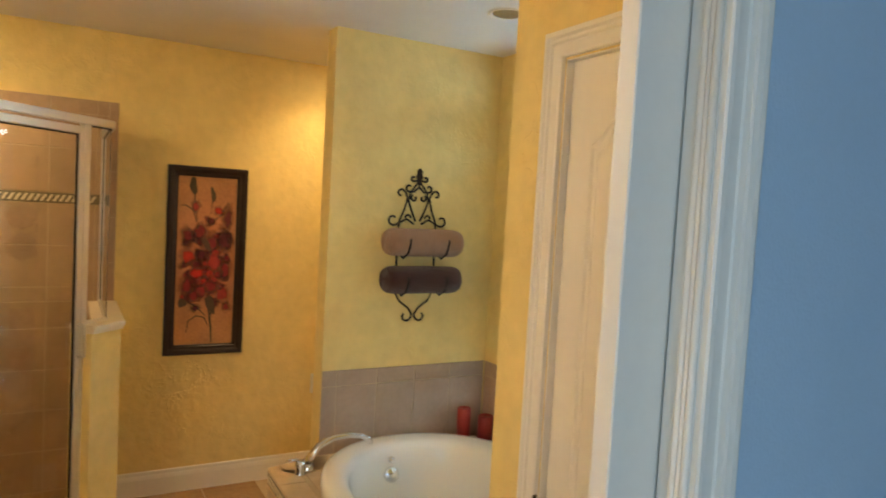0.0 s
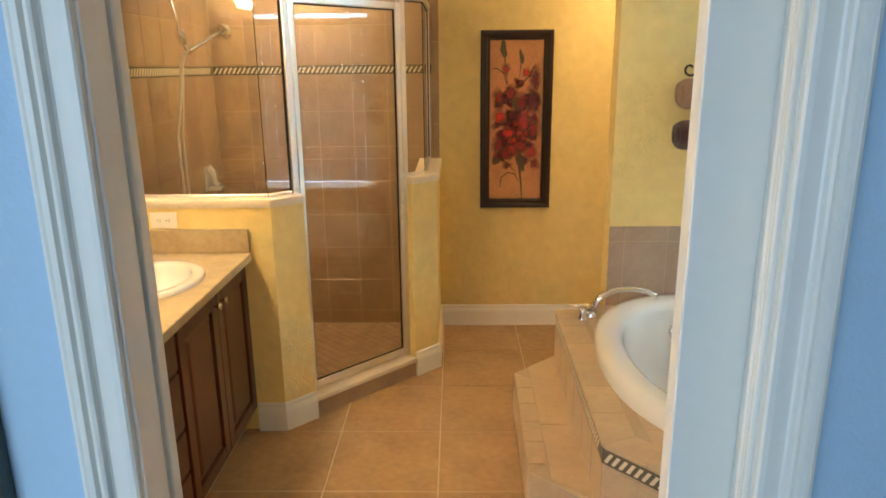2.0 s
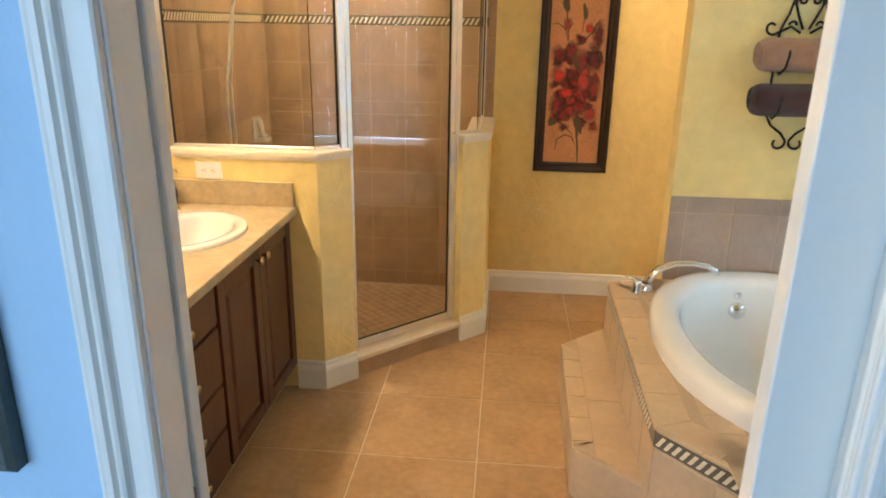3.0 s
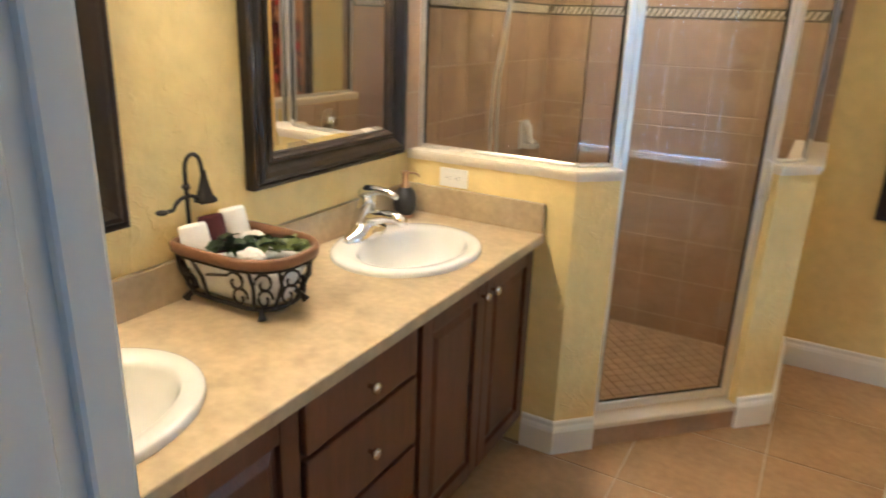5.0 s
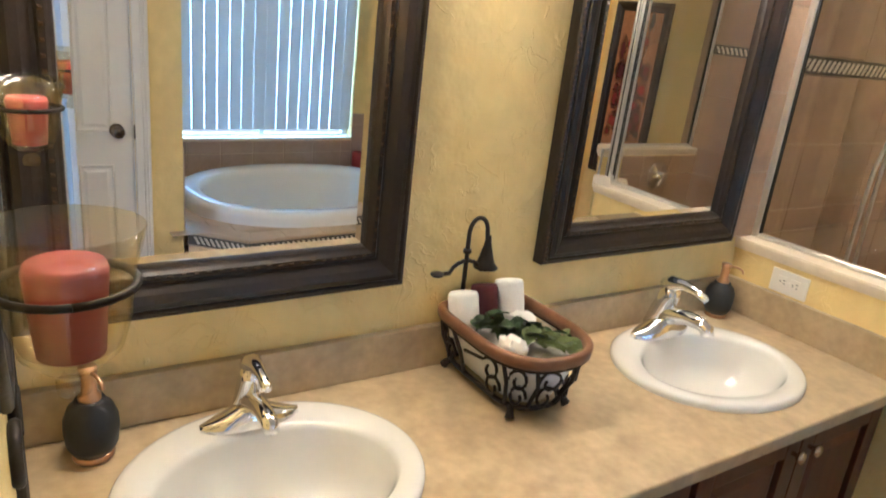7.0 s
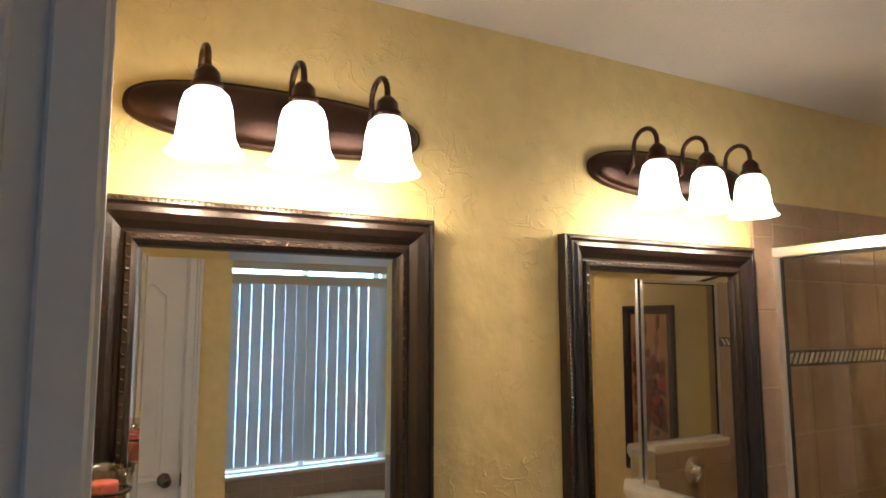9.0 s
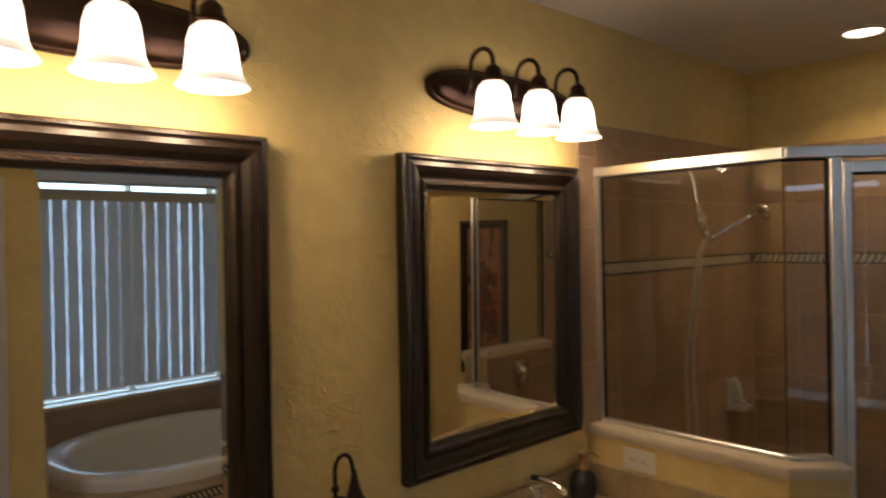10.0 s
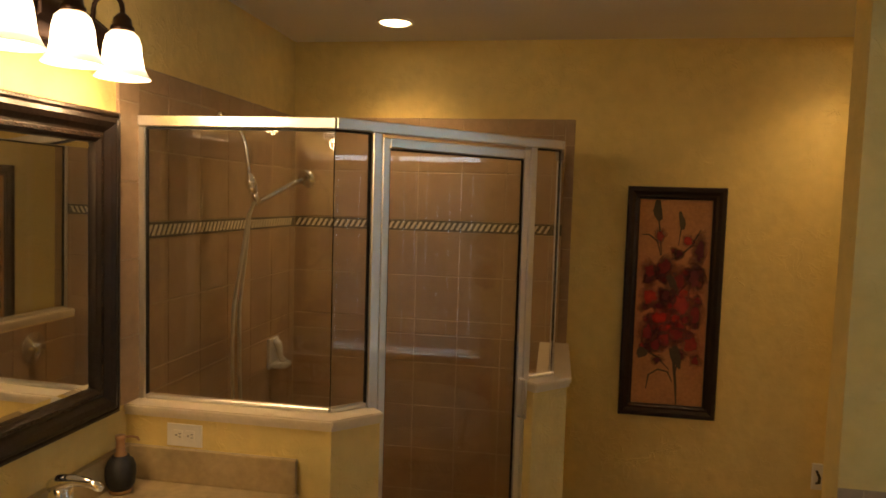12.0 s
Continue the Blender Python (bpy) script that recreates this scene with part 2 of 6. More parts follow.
wall("wall_alcove", [(W1 + 0.12, W2, AY - 0.12, AY, 0, H)], YELLOW, "yellow plaster end wall of the tub alcove")
WY0, WY1, WZ0, WZ1 = -1.0, 0.24, 0.70, 2.25
wall("wall_east", [(W2, W2 + 0.12, AY - 0.12, WY0, 0, H), (W2, W2 + 0.12, WY1, TY + 0.12, 0, H), (W2, W2 + 0.12, WY0, WY1, 0, WZ0),
                   (W2, W2 + 0.12, WY0, WY1, WZ1, H)], YELLOW, "yellow plaster wall around the tub window")
YM = (E0 + E1) / 2
wall("wall_entry", [(-0.12, DX0 - 0.02, YM, E1, 0, H), (DX1 + 0.02, W1 + 0.12, YM, E1, 0, H), (DX0 - 0.02, DX1 + 0.02, YM, E1, DH + 0.02, H)], YELLOW,
     "yellow plaster wall around the entry doorway")
wall("wall_bedroom_north", [(-1.5, DX0 - 0.02, E0, YM, 0, H), (DX1 + 0.02, 4.5, E0, YM, 0, H), (DX0 - 0.02, DX1 + 0.02, E0, YM, DH + 0.02, H)], BEDWALL,
     "pale blue painted bedroom wall around the doorway")
wall("wall_bedroom_west", [(-1.62, -1.5, -5.5, YM, 0, H)], BEDWALL, "pale blue bedroom wall")
wall("wall_bedroom_east", [(4.5, 4.62, -5.5, YM, 0, H)], BEDWALL, "pale blue bedroom wall")
wall("wall_bedroom_south", [(-1.5, -1.4, -5.5, -5.38, 0, H), (1.0, 4.5, -5.5, -5.38, 0, H), (-1.4, 1.0, -5.5, -5.38, 0, 0.7), (-1.4, 1.0, -5.5, -5.38, 2.3, H)], BEDWALL,
     "pale blue bedroom wall around a window")
ceil = thing("ceiling", bbox(B(), -1.7, 4.7, -5.6, D + 0.2, H, H + 0.1), CEIL, "off-white painted ceiling", "ceiling", "structure")
floor = thing("floor", bbox(B(), -0.12, W2 + 0.12, YM, D + 0.12, -0.12, -0.0015), GROUT, "tan ceramic tile floor laid in a square grid", "floor", "structure")
thing("floor_bedroom", bbox(B(), -1.7, 4.7, -5.6, YM, -0.12, 0.0), CARPET, "beige carpet of the bedroom", "floor", "structure")
thing("ground", bbox(B(), -200, 200, -200, 200, -0.6, -0.5), CARPET, "plain ground outside the house", "ground", "structure")

# ---- openings: entry doorway, closet door, window ----
def casing_profile(bm, path, out, face, prof):
    """Sweeps a casing profile (offset, proud) along an open path of points in the wall's plane; out(i) and face are unit vectors."""
    rings = []
    for p, o in zip(path, out):
        rings.append([bm.verts.new(Vector(p) + Vector(o) * a + Vector(face) * b) for a, b in prof])
    for r0, r1 in zip(rings, rings[1:]):
        for i in range(len(prof)):
            j = (i + 1) % len(prof)
            bm.faces.new((r0[i], r0[j], r1[j], r1[i]))
    bm.faces.new(rings[0])
    bm.faces.new(rings[-1])
    bmesh.ops.recalc_face_normals(bm, faces=bm.faces)
    return bm


CASING = [(0, 0), (0, 0.012), (0.004, 0.015), (0.026, 0.015), (0.029, 0.010), (0.033, 0.017), (0.038, 0.017), (0.041, 0.011), (0.046, 0.019), (0.055, 0.018),
          (0.058, 0.013), (0.058, 0)]
WIDE = [(0, 0), (0, 0.010), (0.003, 0.013), (0.010, 0.014), (0.030, 0.012), (0.033, 0.014), (0.035, 0.022), (0.039, 0.024), (0.042, 0.019), (0.046, 0.019), (0.049, 0.026),
        (0.056, 0.027), (0.060, 0.020), (0.063, 0.022), (0.068, 0.020), (0.070, 0)]

entry = empty("door_1", "white cased doorway with a pocket door slid into the wall", "doorway", kind="structure")
SLOT0, SLOT1 = -1.984, -1.942                       # slot of the pocket door
bm = B()
bbox(bm, DX0 - 0.02, DX0, E0, -1.972, 0, DH, 0.002)
bbox(bm, DX0 - 0.02, DX0 - 0.008, -1.972, -1.956, 0, DH)
bbox(bm, DX0 - 0.02, DX0, -1.956, E1, 0, DH, 0.002)
part("strike_jamb", bm, WHITE, entry)
bm = B()
bbox(bm, DX1, DX1 + 0.02, E0, SLOT0, 0, DH, 0.002)
bbox(bm, DX1, DX1 + 0.02, SLOT1, E1, 0, DH, 0.002)
part("pocket_jamb", bm, WHITE, entry)
part("head_jamb", bbox(B(), DX0 - 0.02, DX1 + 0.02, E0, E1, DH, DH + 0.02), WHITE, entry)
# black sheet behind the slot, standing for the shade inside the pocket
part("pocket_shade", bbox(B(), DX1 + 0.020, DX1 + 0.030, SLOT0, SLOT1, 0, DH), BLACKSEAL, entry, "black sheet standing for the shade in the door pocket")
leaf = part("pocket_door", bbox(B(), 1.748, DX1 + 0.019, -1.9795, -1.9445, 0.008, DH - 0.012, 0.002), WHITE, entry, "white pocket door showing its edge")
ca, cb, ch = DX0 - 0.004, DX1 + 0.004, DH + 0.004
part("bedroom_casing", casing_profile(B(), [(ca, E0, 0), (ca, E0, ch), (cb, E0, ch), (cb, E0, 0)], [(-1, 0, 0), (-1, 0, 1), (1, 0, 1), (1, 0, 0)], (0, -1, 0), WIDE), WHITE, entry)
part("bath_casing", casing_profile(B(), [(ca, E1, 0), (ca, E1, ch), (cb, E1, ch), (cb, E1, 0)], [(-1, 0, 0), (-1, 0, 1), (1, 0, 1), (1, 0, 0)], (0, 1, 0),
                                   [(o * 1.1, d * 0.2) for o, d in CASING]), WHITE, entry)
bm = B()
for y, r in ((E0 + 0.004, 0.0055), (E0 + 0.013, 0.0045), (E0 + 0.022, 0.006)):
    tube(bm, [(DX1 - 0.001, y, 0.0), (DX1 - 0.001, y, DH)], r, 12)
part("jamb_bead", bm, WHITE, entry, "beaded white edge of the jamb")
BRONZE = mat("brushed_nickel_dark", (0.30, 0.22, 0.15), 0.35, metal=0.9, var=0.1)
part("strike_plate", bbox(B(), DX0 - 0.0078, DX0 - 0.005, -1.9715, -1.9565, 0.93, 0.99, 0.002), BRONZE, entry, "dark metal strike plate")

# closet door
closet = empty("door_2", "closed white panel door with a dark round knob", "door", kind="structure")
cx = W1 + 0.02
bm = bbox(B(), cx, cx + 0.035, CD0 + 0.003, CD1 - 0.003, 0.008, 2.027, 0.002)
part("door_leaf", bm, WHITE, closet)
ym = (CD0 + CD1) / 2


def raised_panel(y0, y1, z0, z1, arch):
    bm = B()
    def ring(i, x, rise):
        a, b, c, d = y0 + i, y1 - i, z0 + i, z1 - i
        pts = [(a, c), (b, c), (b, d)]
        if arch:
            for k in range(1, 10):
                f = k / 10
                pts.append((b + (a - b) * f, d + rise * math.sin(math.pi * f) ** 2))
        pts.append((a, d))
        return [bm.verts.new((x, p[0], p[1])) for p in pts]
    spec = [(0, cx - 0.0005), (0.006, cx - 0.006), (0.013, cx - 0.001), (0.022, cx - 0.001), (0.034, cx - 0.006)]
    rings = [ring(i, x, 0.05) for i, x in spec]
    for r0, r1 in zip(rings, rings[1:]):
        for k in range(len(r0)):
            bm.faces.new((r0[k], r0[(k + 1) % len(r0)], r1[(k + 1) % len(r0)], r1[k]))
    bm.faces.new(rings[-1])
    bmesh.ops.recalc_face_normals(bm, faces=bm.faces)
    return bm


for y0, y1 in ((CD0 + 0.085, ym - 0.035), (ym + 0.035, CD1 - 0.085)):
    part("door_panel", raised_panel(y0, y1, 0.95, 1.83, True), WHITE, closet)
    part("door_panel", raised_panel(y0, y1, 0.18, 0.80, False), WHITE, closet)
kp = pose(cx, CD1 - 0.07, 0.955, 0, -90, 0)
KNOBM = mat("antique_nickel", (0.24, 0.20, 0.15), 0.25, metal=1, var=0.1, bump=0)
part("door_knob", lathe(B(), [(0, 0), (0.031, 0), (0.031, 0.006), (0.012, 0.010), (0.011, 0.028), (0.022, 0.036), (0.028, 0.048), (0.026, 0.060), (0.014, 0.067), (0, 0.068)], 24, kp), KNOBM, closet, "dark nickel knob")
for z in (0.25, 1.05, 1.82):
    part("hinge", bbox(B(), cx - 0.004, cx + 0.01, CD0 - 0.004, CD0 + 0.006, z, z + 0.09), KNOBM, closet, "dark nickel hinge")
bm = B()
for y0, y1, z0, z1 in ((CD0 - 0.0, CD0 + 0.003, 0, 2.03), (CD1 - 0.003, CD1, 0, 2.03), (CD0, CD1, 2.027, 2.03)):
    bbox(bm, W1 + 0.001, W1 + 0.119, y0, y1, z0, z1)
part("closet_jamb", bm, WHITE, closet)
bm = casing_profile(B(), [(W1, CD0 - 0.002, 0), (W1, CD0 - 0.002, 2.034), (W1, CD1 + 0.002, 2.034), (W1, CD1 + 0.002, 0)],
                    [(0, -1, 0), (0, -1, 1), (0, 1, 1), (0, 1, 0)], (-1, 0, 0), [(o * 1.12, d) for o, d in CASING])
part("closet_casing", bm, WHITE, closet)
part("latch_plate", bbox(B(), W1 - 0.0165, W1 - 0.006, CD1 - 0.003, CD1 + 0.0015, 0.925, 0.985), KNOBM, closet, "dark metal latch plate")
part("closet_back", bbox(B(), W1 + 0.06, W1 + 0.118, CD0 + 0.003, CD1 - 0.003, 0, 2.027), WHITE, closet)

# window with vertical blind
win = empty("window_1", "wide white window behind closed vertical blinds", "window", kind="structure")
bm = B()
for y0, y1, z0, z1 in ((WY0, WY0 + 0.04, WZ0, WZ1), (WY1 - 0.04, WY1, WZ0, WZ1), (WY0 + 0.04, WY1 - 0.04, WZ0, WZ0 + 0.015), (WY0 + 0.04, WY1 - 0.04, WZ1 - 0.02, WZ1),
                       ((WY0 + WY1) / 2 - 0.02, (WY0 + WY1) / 2 + 0.02, WZ0 + 0.015, WZ1 - 0.02)):
    bbox(bm, W2 + 0.07, W2 + 0.11, y0, y1, z0, z1, 0.004)
part("window_frame", bm, WHITE, win)
WGLASS = mat("window_glass", (1, 1, 1), 0.0, var=0, bump=0, trans=1, ior=1.1)
for y0, y1 in ((WY0 + 0.04, (WY0 + WY1) / 2 - 0.02), ((WY0 + WY1) / 2 + 0.02, WY1 - 0.04)):
    ob = part("pane", bbox(B(), W2 + 0.088, W2 + 0.092, y0, y1, WZ0 + 0.015, WZ1 - 0.02), WGLASS, win)
    ob.visible_shadow = False
part("window_sill", bbox(B(), W2 - 0.012, W2 + 0.07, WY0 - 0.0, WY1 + 0.0, WZ0 - 0.018, WZ0 + 0.002, 0.003), CAPST, win, "cream stone window sill")

blind = empty("vertical_blind", "closed grey-white vertical vinyl blind hanging before the window", "blind")
part("headrail", bbox(B(), W2 + 0.014, W2 + 0.054, WY0 + 0.002, WY1 - 0.002, 1.925, 1.992, 0.003), VALANCE, blind)
part("valance", bbox(B(), W2 + 0.004, W2 + 0.009, WY0 + 0.002, WY1 - 0.002, 2.022, 2.195, 0.001), VALANCE, blind)
bm = B()
n = 6
for k in range(n):
    t0, t1 = k / n - 0.5, (k + 1) / n - 0.5
    q = []
    for t, z in ((t0, 0), (t1, 0), (t1, 1.186), (t0, 1.186)):
        q.append(bm.verts.new((0.005 * (1 - 4 * t * t), t * 0.0748, z)))
    bm.faces.new(q)
bmesh.ops.remove_doubles(bm, verts=bm.verts, dist=1e-5)
bmesh.ops.solidify(bm, geom=bm.faces[:], thickness=0.0012)
slat_me = mesh(bm, "slat", BLIND)
rng = random.Random(4)
count = 16
for k in range(count):
    y = WY0 + 0.045 + k * (WY1 - WY0 - 0.09) / (count - 1)
    piece("slat", slat_me, blind, pose(W2 + 0.028, y, 0.747, 0, 0, rng.uniform(-4.5, 4.5)))

# ---- baseboards ----
BASE = [(0, 0), (0.016, 0), (0.016, 0.095), (0.013, 0.108), (0.009, 0.118), (0.008, 0.132), (0.003, 0.138), (0, 0.138)]


def baseboard(pts):
    """A moulded board along points on the floor; the room lies to the right of the way."""
    bm = B()
    ps = [Vector((*p, 0)) for p in pts]
    rings = []
    for i, p in enumerate(ps):
        ns = []
        for a, b in ((i - 1, i), (i, i + 1)):
            if 0 <= a and b < len(ps):
                d = (ps[b] - ps[a]).normalized()
                ns.append(Vector((-d.y, d.x, 0)))
        nrm = -sum(ns, Vector()) / len(ns)
        nrm /= nrm.length_squared
        rings.append([bm.verts.new(p + nrm * a + Vector((0, 0, b))) for a, b in BASE])
    for r0, r1 in zip(rings, rings[1:]):
        for i in range(len(BASE)):
            j = (i + 1) % len(BASE)
            bm.faces.new((r0[i], r0[j], r1[j], r1[i]))
    bm.faces.new(rings[0])
    bm.faces.new(rings[-1])
    bmesh.ops.recalc_face_normals(bm, faces=bm.faces)
    return thing("baseboard", bm, WHITE, "white moulded baseboard along the yellow wall", "baseboard", "structure")


# ---- shower ----
OUT = [(0, 0), (0.660, 0), (1.350, 0.690), (1.350, D)]   # outer faces of the knee walls
u, nn = Vector((0.70711, 0.70711, 0)), Vector((-0.70711, 0.70711, 0))
P0 = Vector((0.660, 0, 0))
SL = 0.976                                              # length of the slanted side
S1, S2 = 0.165, 0.805                                   # door opening along it
KZ = 1.055
ANG = Matrix.Translation(P0) @ Matrix(((u.x, nn.x, 0, 0), (u.y, nn.y, 0, 0), (0, 0, 1, 0), (0, 0, 0, 1)))


def on(s, d=0.0):
    p = P0 + u * s + nn * d
    return (p.x, p.y)


TK = 0.115
tn = TK * math.tan(radians(22.5))
thing("wall_knee_1", prism(B(), [(0, 0), (0.660, 0), on(S1), on(S1, TK), on(tn, TK), (0, TK)], 0, KZ), YELLOW,
      "yellow plaster knee wall between vanity and shower", "wall", "structure")
thing("wall_knee_2", prism(B(), [on(S2), (1.350, 0.690), (1.350, D), (1.350 - TK, D), on(SL - tn, TK), on(S2, TK)], 0, KZ), YELLOW,
      "yellow plaster knee wall closing the shower", "wall", "structure")
EV = 0.016
ev = EV * math.tan(radians(22.5))


def cap(name, pts, pts2):
    bm = B()
    prism(bm, pts, KZ + 0.012, KZ + 0.034, 0.004)
    prism(bm, pts2, KZ, KZ + 0.012, 0.0)
    return thing(name, bm, CAPST, "cream stone cap on the shower knee wall", "trim", "structure")


cap("trim_cap_1", [(0.0, -EV), (0.660 + ev, -EV), on(S1 + 0.004, -EV), on(S1 + 0.004, TK + 0.006), on(tn, TK + 0.006), (0, TK + 0.006)],
    [(0.0, -EV * 0.55), (0.660 + ev * 0.55, -EV * 0.55), on(S1, -EV * 0.55), on(S1, TK), on(tn, TK), (0, TK)])
cap("trim_cap_2", [on(S2 - 0.004, -EV), on(SL + ev, -EV), (1.350 + EV, D), (1.350 - TK - 0.006, D), on(SL - tn, TK + 0.006), on(S2 - 0.004, TK + 0.006)],
    [on(S2, -EV * 0.55), on(SL + ev * 0.55, -EV * 0.55), (1.350 + EV * 0.55, D), (1.350 - TK, D), on(SL - tn, TK), on(S2, TK)])
baseboard([(0.535, 0.0), (0.660, 0.0), on(S1)])
baseboard([on(S2), (1.350, 0.690), (1.350, D), (2.2, D), (W2, D)])
baseboard([(2.2, TY + 0.12), (2.2, TY)])
baseboard([(W1, AY), (W1, CD1 + 0.07)])

# threshold under the shower door
curb = empty("shower_curb", "low tiled shower curb with a cream stone sill", "curb")
part("curb_riser", prism(B(), [on(S1), on(S2), on(S2, TK), on(S1, TK)], 0, 0.085), SHOWT, curb, "brown tile riser")
part("curb_sill", prism(B(), [on(S1 + 0.001, -0.014), on(S2 - 0.001, -0.014), on(S2 - 0.001, TK + 0.01), on(S1 + 0.001, TK + 0.01)], 0.085, 0.108, 0.003), CAPST, curb, "cream stone sill")

# framed neo-angle enclosure: header, posts, fixed panes, door
GD = 0.062
gt = GD * math.tan(radians(22.5))
ZT, ZB = 1.972, KZ + 0.034
enc = empty("shower_enclosure", "neo-angle shower enclosure of clear glass in satin aluminium", "shower enclosure")
gx = 0.660 - gt
G1, G2 = on(gt * 1, GD), on(SL - gt, GD)


def rail(name, a, b, z0, z1, w, material=ALU, bevel=0.003, parent=enc, lab=""):
    a, b = Vector((*a, 0)), Vector((*b, 0))
    d = (b - a)
    L = d.length
    m = Matrix.Translation(a) @ Matrix.Rotation(math.atan2(d.y, d.x), 4, "Z")
    bm = bbox(B(), 0, L, -w / 2, w / 2, z0, z1, bevel)
    bmesh.ops.transform(bm, matrix=m, verts=bm.verts)
    return part(name, bm, material, parent, lab)


rail("header", (0.0, GD), (G1[0] + 0.008, G1[1]), ZT - 0.034, ZT, 0.036)
rail("header", G1, G2, ZT - 0.034, ZT, 0.0355)
rail("header", (G2[0], G2[1] - 0.006), (G2[0], D), ZT - 0.034, ZT, 0.036)
rail("wall_channel", (0.004, GD), (0.030, GD), ZB, ZT - 0.034, 0.026)
rail("wall_channel", (G2[0], D - 0.026), (G2[0], D - 0.004), ZB, ZT - 0.034, 0.026)
rail("sill_channel", (0.03, GD), G1, ZB, ZB + 0.014, 0.022)
rail("sill_channel", G1, on(S1 - 0.02, GD), ZB, ZB + 0.014, 0.0215)
rail("sill_channel", on(S2 + 0.02, GD), G2, ZB, ZB + 0.014, 0.0215)
rail("sill_channel", G2, (G2[0], D - 0.026), ZB, ZB + 0.014, 0.022)
for s in (S1 - 0.018, S2 - 0.014):
    rail("post", on(s, GD), on(s + 0.032, GD), 0.108, ZT - 0.034, 0.036)
for a, b in (((0.030, GD), (G1[0], G1[1])), (G1, on(S1 - 0.018, GD)), (on(S2 + 0.018, GD), G2), (G2, (G2[0], D - 0.026))):
    rail("glass_pane", a, b, ZB + 0.012, ZT - 0.03, 0.005, GLASS, 0.0, lab="clear glass pane")
# dark gaskets round the panes
for a, b in (((0.030, GD - 0.001), (0.036, GD - 0.001)), (on(S1 - 0.024, GD), on(S1 - 0.018, GD)), (on(S2 + 0.018, GD), on(S2 + 0.024, GD)),
             ((G2[0], D - 0.033), (G2[0], D - 0.026))):
    rail("gasket", a, b, ZB + 0.014, ZT - 0.036, 0.012, BLACKSEAL, 0.0, lab="black rubber gasket")
for a, b in (((0.036, GD), (G1[0], G1[1])), (G1, on(S1 - 0.024, GD)), (on(S2 + 0.024, GD), G2), (G2, (G2[0], D - 0.033))):
    rail("gasket", a, b, ZT - 0.041, ZT - 0.034, 0.011, BLACKSEAL, 0.0, lab="black rubber gasket")
door = empty("shower_door", "closed clear glass shower door in a satin aluminium frame", "shower door")
d0, d1, dz0, dz1 = S1 + 0.016, S2 - 0.016, 0.125, ZT - 0.046
for nm, a, b, z0, z1 in (("stile", d0, d0 + 0.026, dz0, dz1), ("stile", d1 - 0.026, d1, dz0, dz1)):
    rail(nm, on(a, GD - 0.004), on(b, GD - 0.004), z0, z1, 0.028, parent=door)
rail("rail", on(d0 + 0.026, GD - 0.004), on(d1 - 0.026, GD - 0.004), dz1 - 0.032, dz1, 0.0275, parent=door)
rail("rail", on(d0 + 0.026, GD - 0.004), on(d1 - 0.026, GD - 0.004), dz0, dz0 + 0.034, 0.0275, parent=door)
rail("glass_pane", on(d0 + 0.026, GD - 0.004), on(d1 - 0.026, GD - 0.004), dz0 + 0.034, dz1 - 0.032, 0.005, GLASS, 0.0, parent=door, lab="clear glass pane")
for a, b, z0, z1 in ((d0 + 0.026, d0 + 0.031, dz0 + 0.034, dz1 - 0.032), (d1 - 0.031, d1 - 0.026, dz0 + 0.034, dz1 - 0.032),
                     (d0 + 0.031, d1 - 0.031, dz1 - 0.038, dz1 - 0.032), (d0 + 0.031, d1 - 0.031, dz0 + 0.034, dz0 + 0.039)):
    rail("gasket", on(a, GD - 0.004), on(b, GD - 0.004), z0, z1, 0.010, BLACKSEAL, 0.0, parent=door, lab="black rubber gasket")
bm = B()
tube(bm, [on(d1 - 0.013, GD - 0.02) + (0.96,), on(d1 - 0.013, GD - 0.05) + (0.96,), on(d1 - 0.013, GD - 0.05) + (1.10,), on(d1 - 0.013, GD - 0.02) + (1.10,)], 0.006, 10)
part("pull_handle", bm, ALU, door, "satin aluminium pull handle")

# shower fittings on the vanity-side wall
fit_y = 0.56
sh = empty("shower_head_set", "chrome shower arm with hand shower, bracket and hoses", "shower head")
rp = pose(0.008, fit_y, 2.02, 0, 90, 0)
part("escutcheon", lathe(B(), [(0, 0), (0.033, 0), (0.030, 0.008), (0.012, 0.014), (0, 0.014)], 24, rp), CHROME, sh)
part("arm", tube(B(), [(0.012, fit_y, 2.02), (0.05, fit_y, 2.015), (0.09, fit_y, 1.985), (0.115, fit_y, 1.93), (0.125, fit_y, 1.86), (0.13, fit_y, 1.80)], 0.009, 10), CHROME, sh)
bm = tube(B(), [(0.13, fit_y, 1.815), (0.135, fit_y + 0.004, 1.785), (0.145, fit_y + 0.01, 1.745)], 0.021, 14, [0.7, 1.15, 0.75])
tube(bm, [(0.142, fit_y + 0.008, 1.755), (0.165, fit_y + 0.02, 1.70)], 0.012, 12)
part("bracket", bm, CHROME, sh)
hp = [(0.15, fit_y + 0.015, 1.705), (0.19, fit_y + 0.06, 1.738), (0.24, fit_y + 0.12, 1.780), (0.275, fit_y + 0.165, 1.806)]
part("hand_shower", tube(B(), hp, 0.011, 12, [0.9, 0.9, 1.0, 1.2]), CHROME, sh)
hm = Matrix.Translation((0.292, fit_y + 0.19, 1.812)) @ Matrix.Rotation(radians(-58), 4, "X") @ Matrix.Rotation(radians(20), 4, "Y")
part("spray_head", lathe(B(), [(0, 0.03), (0.018, 0.028), (0.034, 0.012), (0.040, -0.006), (0.038, -0.014), (0, -0.014)], 24, hm), CHROME, sh, "round chrome spray face")
